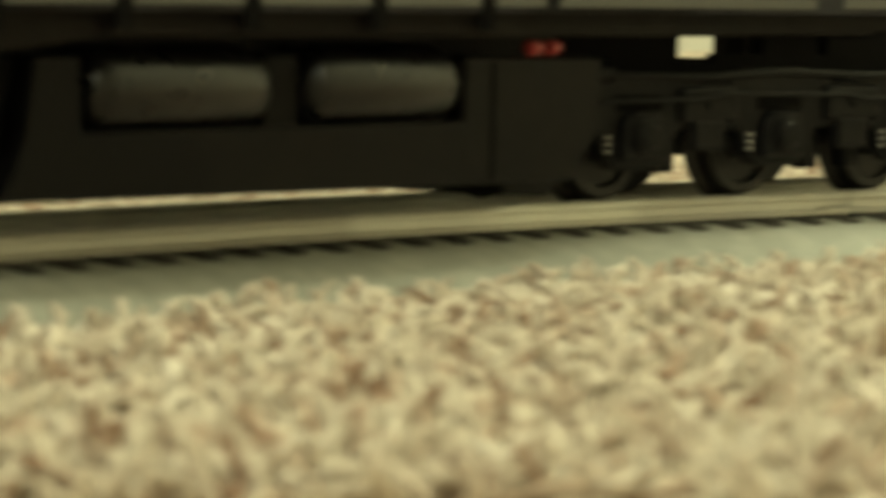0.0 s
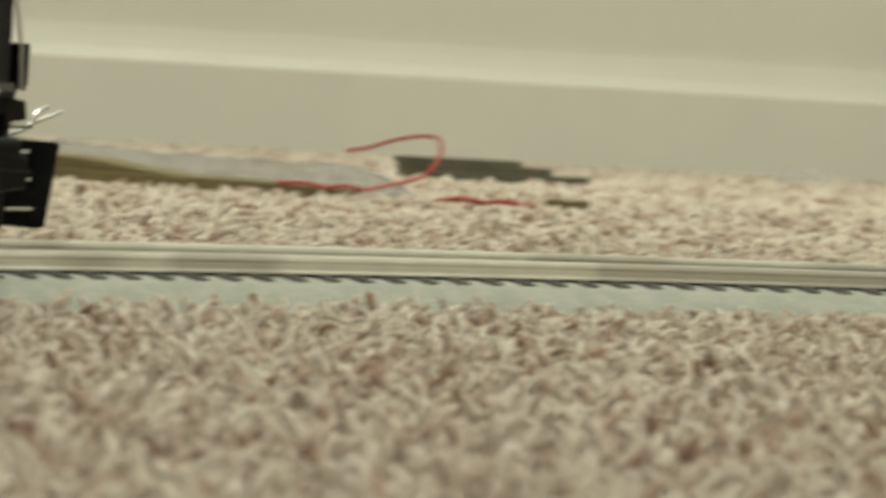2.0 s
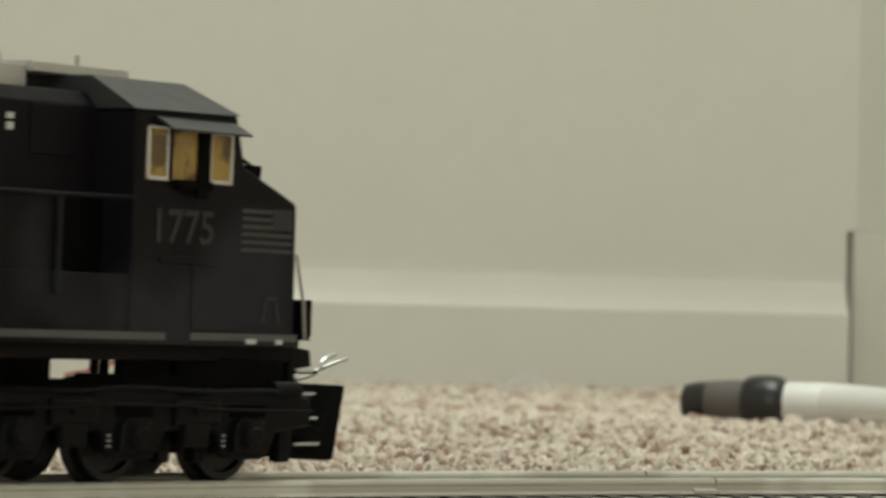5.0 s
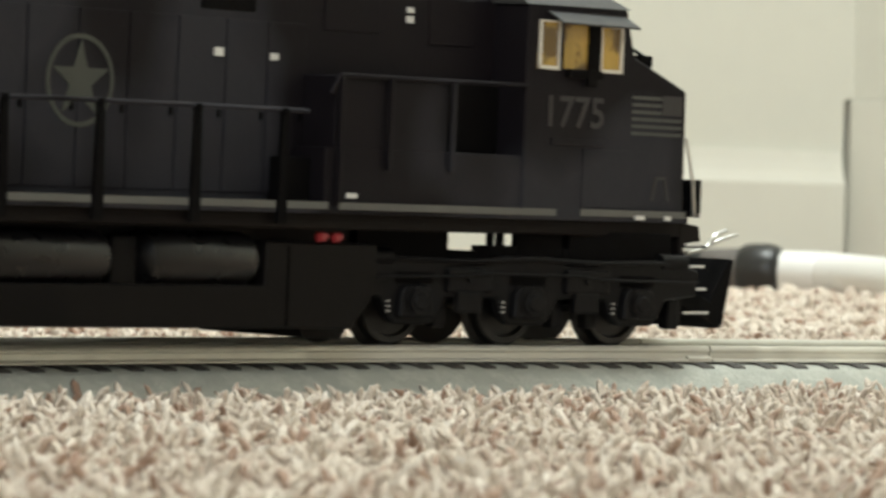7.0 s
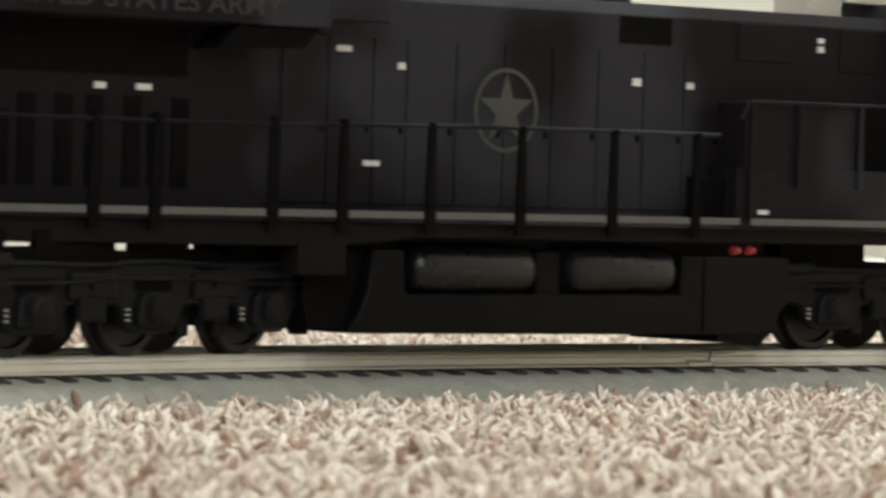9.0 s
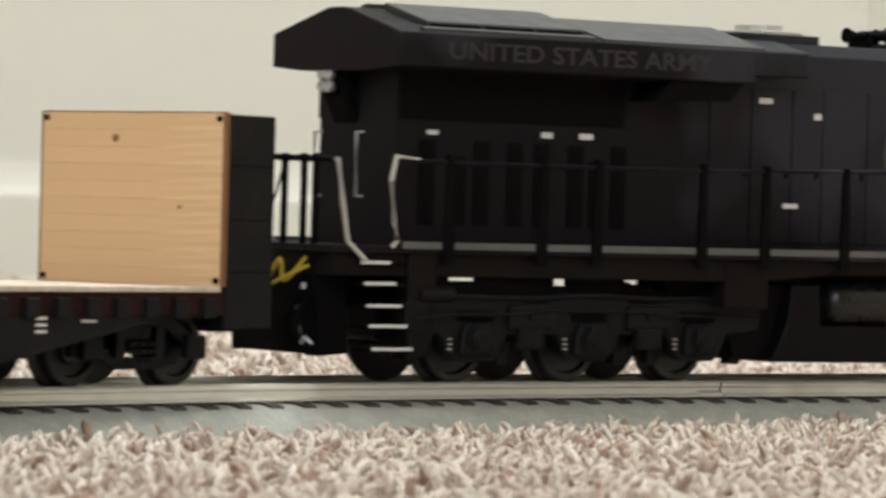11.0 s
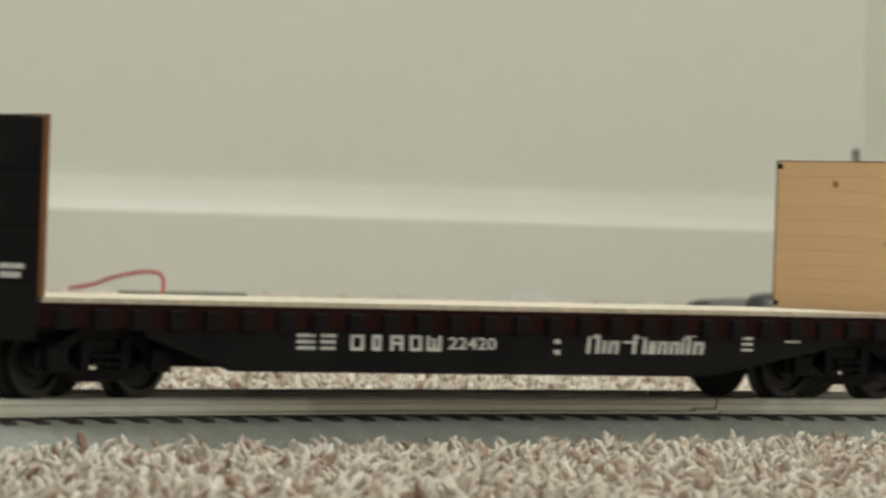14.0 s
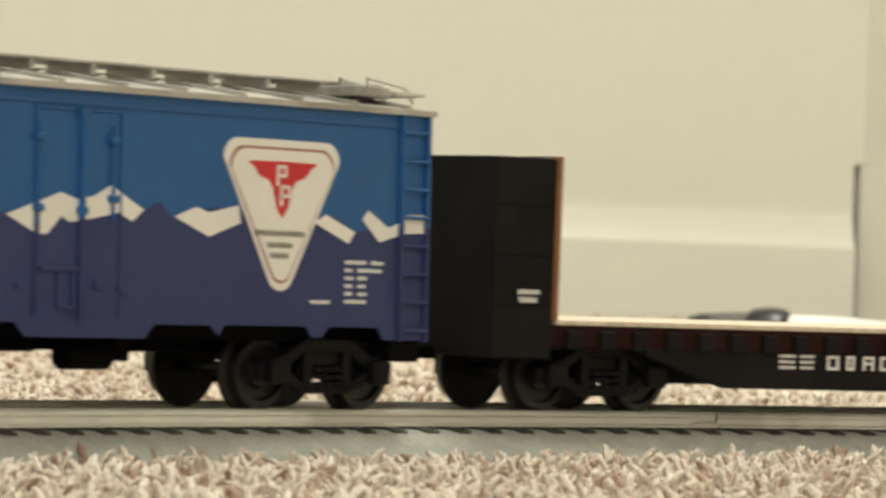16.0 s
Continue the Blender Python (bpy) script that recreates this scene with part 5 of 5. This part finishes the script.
        # eave line, side sill
        part("eave_band", bm_boxes((-71.2, 64.2, *sorted((y, y + sgn * 0.35)), 42.6, 43.0), bevel=0.05), M_BLUE, rc)
        bm = bmesh.new()
        sill = [(-71.2, 13.6), (71.2, 13.6), (71.2, 11.2), (61.5, 11.2), (60.4, 13.0), (49.6, 13.0), (48.0, 11.4), (46, 11.4), (44.6, 13.0), (27.5, 13.0), (26.4, 11.4), (24.6, 12.9), (13.4, 12.9), (11.5, 10.9), (-11.5, 10.9), (-13.4, 12.9),
                (-24.6, 12.9), (-26.4, 11.4), (-27.5, 13), (-60.4, 13), (-61.5, 11.2), (-71.2, 11.2)]
        prism(bm, sill, *sorted((y, y + sgn * 0.3)))
        part("side_sill", bm, M_NAVY, rc, "navy notched side sill")
        # doors with bars and hinges
        for a, b in ((-10.2, -1.5), (-1.1, 6.4)):
            for z0, z1, mt in ((28.4, 42.2, M_BLUE), (13.6, 28.4, M_NAVY)):
                bm = bmesh.new()
                for x in (a, b - 0.3):
                    box(bm, x, x + 0.3, *sorted((y, y + sgn * 0.32)), z0, z1)
                if z0 > 20:
                    box(bm, a, b, *sorted((y, y + sgn * 0.32)), z1 - 0.35, z1)
                part("door_edge", bm, mt, rc, "raised edge of the insulated side door")
        bm = bmesh.new()
        cyl(bm, (-1.3, y + sgn * 0.5, 27.2), (-1.3, y + sgn * 0.5, 42.4), 0.4, seg=8)
        cyl(bm, (-9.6, y + sgn * 0.4, 26.0), (-9.6, y + sgn * 0.4, 40), 0.22, seg=8)
        cyl(bm, (4.6, y + sgn * 0.4, 27), (4.6, y + sgn * 0.4, 40), 0.22, seg=8)
        for x, z in ((-9.6, 38), (-9.6, 28.4), (-1.3, 41.5), (-1.3, 28.2), (4.6, 38), (4.6, 30)):
            box(bm, x - 0.9, x + 0.9, *sorted((y, y + sgn * 0.75)), z - 0.5, z + 0.5, bevel=0.12)
        part("door_bar", bm, M_BLUE, rc, "blue door locking bar", True)
        bm = bmesh.new()
        for x, z, w, h in ((-5.2, 20.2, 7.5, 0.6), (-5.5, 17.5, 0.6, 4.8), (-2.6, 17.4, 0.6, 6), (-3.8, 15.0, 3, 0.6), (2.2, 18.2, 1.4, 1.4), (6.6, 17.6, 1.5, 0.6), (-9.5, 18, 1.2, 1.4), (-13, 17.8, 1.0, 0.7)):
            box(bm, x - w / 2, x + w / 2, *sorted((y, y + sgn * 0.6)), z - h / 2, z + h / 2, bevel=0.08)
        cyl(bm, (-1.3, y + sgn * 0.5, 13.0), (-1.3, y + sgn * 0.5, 27.2), 0.4, seg=8)
        cyl(bm, (-9.6, y + sgn * 0.4, 14.0), (-9.6, y + sgn * 0.4, 26), 0.22, seg=8)
        part("door_latch", bm, M_NAVY, rc, "navy door latch gear")
        # rounded triangular emblem
        def shield(k):
            cx, z0, z1, w, wb = 39.0, 18.0 + k, 39.7 - k, 12.2 - k, 2.9 - k * 0.55
            pts = []
            for (px, pz, r, a0, a1) in ((cx + w - 2.9, z1 - 2.9, 2.9, 0, 90), (cx - w + 2.9, z1 - 2.9, 2.9, 90, 180), (cx, z0 + wb, wb, 200, 340)):
                for j in range(7):
                    t = radians(a0 + (a1 - a0) * j / 6)
                    pts.append((px + r * math.cos(t), pz + r * math.sin(t)))
            return pts
        for k, d, mt, lab in ((0, 0.2, M_LOGOWHITE, "cream rounded triangular emblem"), (1.1, 0.27, M_LOGOLINE, "thin brown-red emblem outline"), (1.45, 0.34, M_LOGOWHITE, "cream emblem field")):
            bm = bmesh.new()
            prism(bm, shield(k), *sorted((y, y + sgn * d)))
            part("emblem", bm, mt, rc, lab)
        bm = bmesh.new()
        half = [(0, 28.9), (1.2, 30.4), (2.0, 33.2), (2.8, 34.3), (4.8, 34.9), (6.0, 36.2), (7.0, 36.7), (7.0, 37.0), (0, 37.1)]
        prism(bm, [(38.9 + a, b - 0.5) for a, b in half] + [(38.9 - a, b - 0.5) for a, b in half[::-1][1:-1]], *sorted((y, y + sgn * 0.42)))
        part("emblem_mark", bm, M_LOGORED, rc, "red wing-shaped emblem")
        for x, z in ((37.5, 33.5), (38.3, 30.6)):
            bm = bm_boxes((x, x + 0.6, *sorted((y, y + sgn * 0.5)), z - 0.4, z + 2.6), (x, x + 2.2, *sorted((y, y + sgn * 0.5)), z + 2.1, z + 2.6), (x + 1.7, x + 2.2, *sorted((y, y + sgn * 0.5)), z + 0.8, z + 2.6), (x, x + 2.2, *sorted((y, y + sgn * 0.5)), z + 0.8, z + 1.3))
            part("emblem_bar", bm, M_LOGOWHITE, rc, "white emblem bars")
        for x0, x1, z in ((33.3, 43.7, 26.3), (35.9, 41.5, 24.6), (36.6, 40.7, 23.1)):
            small_writing("emblem_bar", rc, M_FADED, x0, x1, z - 0.42, z + 0.42, *sorted((y, y + sgn * 0.4)), "tiny dark unreadable writing")
        # data bars
        for r in range(6):
            z = 22.5 - r * 1.15
            small_writing("data_bar", rc, M_LETWHITE, 53.0, 54.8 if 0 < r < 5 else 57.6, z - 0.3, z + 0.32, *sorted((y, y + sgn * 0.2)), "tiny white unreadable stencil")
            if r < 5:
                small_writing("data_bar", rc, M_LETWHITE, 55.8 if r else 58.8, 57.8 if r > 1 else 61.4, z - 0.3, z + 0.32, *sorted((y, y + sgn * 0.2)), "tiny white unreadable stencil")
        small_writing("data_bar", rc, M_LETWHITE, 45.6, 50.0, 16.3, 16.9, *sorted((y, y + sgn * 0.2)), "tiny white unreadable stencil")
        part("data_bar", bm_boxes((-21, -16.6, *sorted((y, y + sgn * 0.2)), 16.0, 16.9)), M_LETWHITE, rc, "white stencil bar")
        part("name_bar", bm_boxes((-48, -18.0, *sorted((y, y + sgn * 0.2)), 35.0, 38.2)), M_LOGOWHITE, rc, "white name bar")
        # ladder at the end
        for sx in (1, -1):
            bm = bmesh.new()
            for x in (65.0, 70.8):
                box(bm, *sorted((sx * (x - 0.35), sx * (x + 0.35))), *sorted((y + sgn * 0.1, y + sgn * 0.8)), 28.0, 44.8, bevel=0.1)
            bn = bmesh.new()
            for x in (65.0, 70.8):
                box(bn, *sorted((sx * (x - 0.35), sx * (x + 0.35))), *sorted((y + sgn * 0.1, y + sgn * 0.8)), 11.0, 28.0, bevel=0.1)
            part("ladder", bn, M_NAVY, rc, "navy lower ladder")
            lad = part("ladder", bm, M_BLUE, rc, "blue side ladder")
            for r in range(8):
                bm = bmesh.new()
                cyl(bm, (sx * 64.9, y + sgn * 0.85, 12.6 + r * 4.2), (sx * 70.8, y + sgn * 0.85, 12.6 + r * 4.2), 0.28, seg=8)
                part("rung", bm, M_BLUE if r > 3 else M_NAVY, lad)
    bm = bmesh.new()
    box(bm, -71, 71, -12, 12, 10.8, 13.3)
    box(bm, -56, 56, -2.4, 2.4, 9.0, 11)
    box(bm, 64, 70.5, -15.5, 15.5, 8.0, 11.5)
    cyl(bm, (-14, -8, 9.3), (-2, -8, 9.3), 0.5, seg=8)
    cyl(bm, (2.5, -9, 8.4), (11, -9, 8.4), 2.0, seg=14)
    box(bm, 12, 15, -10, -8, 7.6, 11, bevel=0.3)
    for x in (-30, 14):
        tube(bm, [(x, -7, 9.2), (x + 14, -7, 9.4)], 0.35, 6)
    part("underframe", bm, M_DARK, rc, "black underframe with brake gear")
    for sx in (-1, 1):
        coupler(rc, sx * 70.5, sx)
        car_truck(rc, sx * 54)
    bm = bmesh.new()
    lathe(bm, [(0, 3.4), (1, 3.4)], (71.6, 6, 40), (72.4, 6, 40), 20)
    part("brake_wheel", bm, M_SILVER, rc, "silver brake wheel")
    return rc


# ---- things lying on the carpet ----
def clutter():
    z = 2.0
    # white plastic pipe with a black rubber end
    hose = thing("pipe", "white plastic pipe with black rubber end lying on carpet", "pipe")
    p = Vector((99, 1690, 9.5))
    d = Vector((1, -0.35, 0)).normalized()
    for name, a, b, rings, material, lab in (
            ("tip", -4, 8, [(0, 4.5), (0.1, 7), (0.5, 8.2), (1, 8.4)], M_CAP, "black rubber tip"),
            ("sleeve", 6, 26, [(0, 8.0), (0.05, 8.6), (0.4, 9.0), (1, 9.4)], M_CAPBROWN, "dark grey sleeve"),
            ("cap", 22, 40, [(0, 9.6), (0.08, 10.8), (0.3, 11.4), (0.6, 11.5), (0.82, 10.8), (0.95, 9.2), (1, 7.5)], M_CAP, "glossy black rubber cap"),
            ("pipe_end", 38, 56.4, [(0, 8.8), (0.9, 8.9), (1, 8.4)], M_HOSE, "white pipe end"),
            ("joint", 56.0, 57.6, [(0, 8.3), (1, 8.3)], M_CAPBROWN, "narrow dark pipe joint")):
        bm = bmesh.new()
        lathe(bm, rings, p + d * a, p + d * b, 28)
        part(name, bm, material, hose, lab, True)
    bm = bmesh.new()
    line = spline([p + d * 56.5, p + d * 70 + Vector((0, -18, -0.8)), p + d * 83 + Vector((0, -90, -1.6)), p + d * 95 + Vector((0, -210, -2.0)), p + d * 110 + Vector((0, -400, -2.0))], 6)
    tube(bm, line, 8.8, 20)
    part("pipe_length", bm, M_HOSE, hose, "long white pipe", True)
    # stacked dark strips
    def strip(name, x0, y0, x1, y1, z0, z1, w, material, label, cat, group=""):
        a, b = Vector((x0, y0, 0)), Vector((x1, y1, 0))
        n = (b - a).normalized()
        n = Vector((-n.y, n.x, 0)) * w
        bm = bmesh.new()
        prism(bm, [(v.x, v.y) for v in (a, b, b + n, a + n)], z0, z1, "z", bevel=0.3)
        solid(name, bm, material, label, cat, group)
    strip("strip", -126, 1844, -62, 1923, z, z + 5, 26, M_SLAB, "dark olive flat strip lying on carpet", "strip", "stack of dark strips")
    strip("strip", -128, 1852, -79, 1917, z + 5.1, z + 8.2, 24, M_SLAB, "dark olive flat strip on top of another", "strip", "stack of dark strips")
    strip("strip", -131, 1858, -93, 1911, z + 8.3, z + 10.8, 22, M_SLAB, "dark olive flat strip on top of the stack", "strip", "stack of dark strips")
    # olive boards, one on the other, and the cloudy plastic on them
    bm = bmesh.new()
    prism(bm, [(-345, 0.4), (-122, 0.4), (-120, 5.0), (-140, 6.0), (-160, 6.4), (-185, 6.6), (-205, 6.8), (-345, 6.8)], 1333, 1382, "y", bevel=0.25)
    solid("board", bm, M_OLIVE, "olive-brown wooden board with thin worn end on carpet", "board", "olive boards")
    bm = bmesh.new()
    prism(bm, [(-350, 6.9), (-207, 6.9), (-188, 6.8), (-178, 6.7), (-181, 7.2), (-188, 8.0), (-197, 9.4), (-207, 10.6), (-217, 11.1), (-228, 11.3), (-350, 11.3)], 1336, 1384, "y", bevel=0.25)
    solid("board", bm, M_OLIVE, "olive-brown wooden board with rounded end lying on another board", "board", "olive boards")
    # crumpled plastic bag: one closed skin along the boards
    bm = bmesh.new()
    rng = random.Random(4)
    crest = ((-306, 2), (-296, 7), (-284, 11), (-265, 16), (-240, 15.2), (-215, 13.2), (-190, 12.2), (-165, 11.8), (-140, 12.0), (-122, 10.5), (-111, 6.5), (-106, 2.5))
    cx, cz = zip(*crest)
    rows = []
    for i in range(37):
        x = -306 + 200 * i / 36
        h = float(np.interp(x, cx, cz))
        ring = []
        for k in range(12):
            f = k / 11
            wob = rng.uniform(-0.8, 0.8) + 0.8 * math.sin(x * 0.21 + k * 1.7)
            z = 1.0 + h * max(0.0, math.sin(math.pi * f)) ** 0.7 * (1 - 0.06 * k / 11)
            ring.append(bm.verts.new((x + rng.uniform(-1.2, 1.2), 1388 + 46 * f + (wob if 0 < k < 11 else 0), z + (wob * 0.6 if 0 < k < 11 else 0))))
        rows.append(ring)
    for p, q in zip(rows, rows[1:]):
        for k in range(11):
            bm.faces.new((p[k], p[k + 1], q[k + 1], q[k]))
        bm.faces.new((p[11], p[0], q[0], q[11]))
    bm.faces.new(rows[0]), bm.faces.new(rows[-1][::-1])
    bmesh.ops.recalc_face_normals(bm, faces=bm.faces[:])
    solid("plastic_bag", bm, M_BAG, "crumpled cloudy grey plastic bag lying behind the boards", "bag", smooth=True)
    bm = bmesh.new()
    rng2 = random.Random(9)
    bmesh.ops.create_icosphere(bm, subdivisions=2, radius=1)
    for v in bm.verts:
        k = rng2.uniform(0.6, 1.15)
        v.co = Vector((46 + v.co.x * 18 * k, 2560 + v.co.y * 12 * k, 6 + v.co.z * 9 * k))
    solid("plastic_wrap", bm, M_CLEAR, "small crumpled piece of clear plastic wrap", "wrap")
    # red wire
    bm = bmesh.new()
    base = Vector((-113, 1400, 0))
    tube(bm, spline([base + Vector(v) for v in ((-30, -70, 6.2), (-22, -75, 6.8), (-14, -73, 5.8), (-7, -76, 6.6), (-2, -70, 5.6), (3, -52, 7.0), (8, -26, 8.5), (12, -4, 10.5), (16, 8, 17), (15, 14, 22.5), (9, 17, 23.4), (-1, 20, 21.4), (-9, 22, 18.6), (-17, 24, 17))], 8), 0.62, 8)
    solid("wire", bm, M_WIRE, "thin red insulated wire looped above carpet", "wire", "red wires", smooth=True)
    bm = bmesh.new()
    tube(bm, spline([(-92, 1330, 3.4), (-84, 1322, 4.6), (-76, 1326, 3.8), (-70, 1320, 4.4), (-62, 1324, 3.4)], 6), 0.8, 8)
    solid("wire", bm, M_WIRE, "short red wire offcut on carpet", "wire", "red wires", smooth=True)
    bm = bmesh.new()
    prism(bm, [(-57, 1322), (-51, 1318), (-43, 1324), (-44, 1328), (-52, 1325), (-56, 1327)], 3.0, 6.2, "z", bevel=0.4)
    solid("scrap", bm, M_OLIVE, "small olive-brown scrap lying on carpet", "scrap")


# ---- motion ----
def travel(t):
    ts, ss = zip(*TRAVEL)
    return float(np.interp(t, ts, ss))


def stand(s, half, lean, drop):
    xa, ya, _ = way(s + half)
    xb, yb, _ = way(s - half)
    return pose((xa + xb) / 2 * MM, (ya + yb) / 2 * MM, RAIL - drop * MM, lean, 0, math.degrees(math.atan2(ya - yb, xa - xb)))


def motions():
    for car, offset, half, lean, drop in TRAIN:
        walk(car, [(t, stand(s + offset, half, lean, drop)) for t, s in TRAVEL])
    for tr, cx in PIVOTS:
        car, offset, half, lean, drop = next(r for r in TRAIN if r[0] == tr.parent)
        rows = []
        for t, s in TRAVEL:
            body = stand(s + offset, half, 0, 0).to_euler().z
            turn = way(s + offset + math.copysign(half, cx))[2] - body
            rows.append((t, pose(cx * MM, 0, drop * MM, CANT - lean, 0, math.degrees(turn))))
        walk(tr, rows)
    for ws, x, r in SPINNERS:
        rows = []
        for i in range(91):
            t = 16.0 * i / 90
            rows.append((t, pose(x * MM, 0, r * MM, 0, math.degrees((travel(t) - TRAVEL[0][1]) / r), 0)))
        walk(ws, rows)


# ---- the place ----
room()
for i in range(4):
    track_section(-293.0 * (i + 1) - 2.0, -293.0 * i - 2.0, False)
for i in range(4):
    track_section(228.6 * i - 2.0, 228.6 * (i + 1) - 2.0, True)
tufts("carpet_pile", [(0.24, 0.36, -30, 4, 0.0016), (0.36, 0.67, -30, 8, 0.0015), (0.67, 1.0, -24, 8, 0.0024), (1.0, 1.6, -20, 7.6, 0.0040), (1.6, 3.3, -20, 7.6, 0.0086)], "beige and brown speckled cut-pile carpet yarn", 0.0074, 0.0013, 3)
TRAIN = [(locomotive(), 0.0, 81.5, 0.92, 0.95), (flatcar(), -244.8, 76.0, 0.47, 1.0), (reefer(), -432.0, 54.0, -0.9, 1.25)]
clutter()
motions()
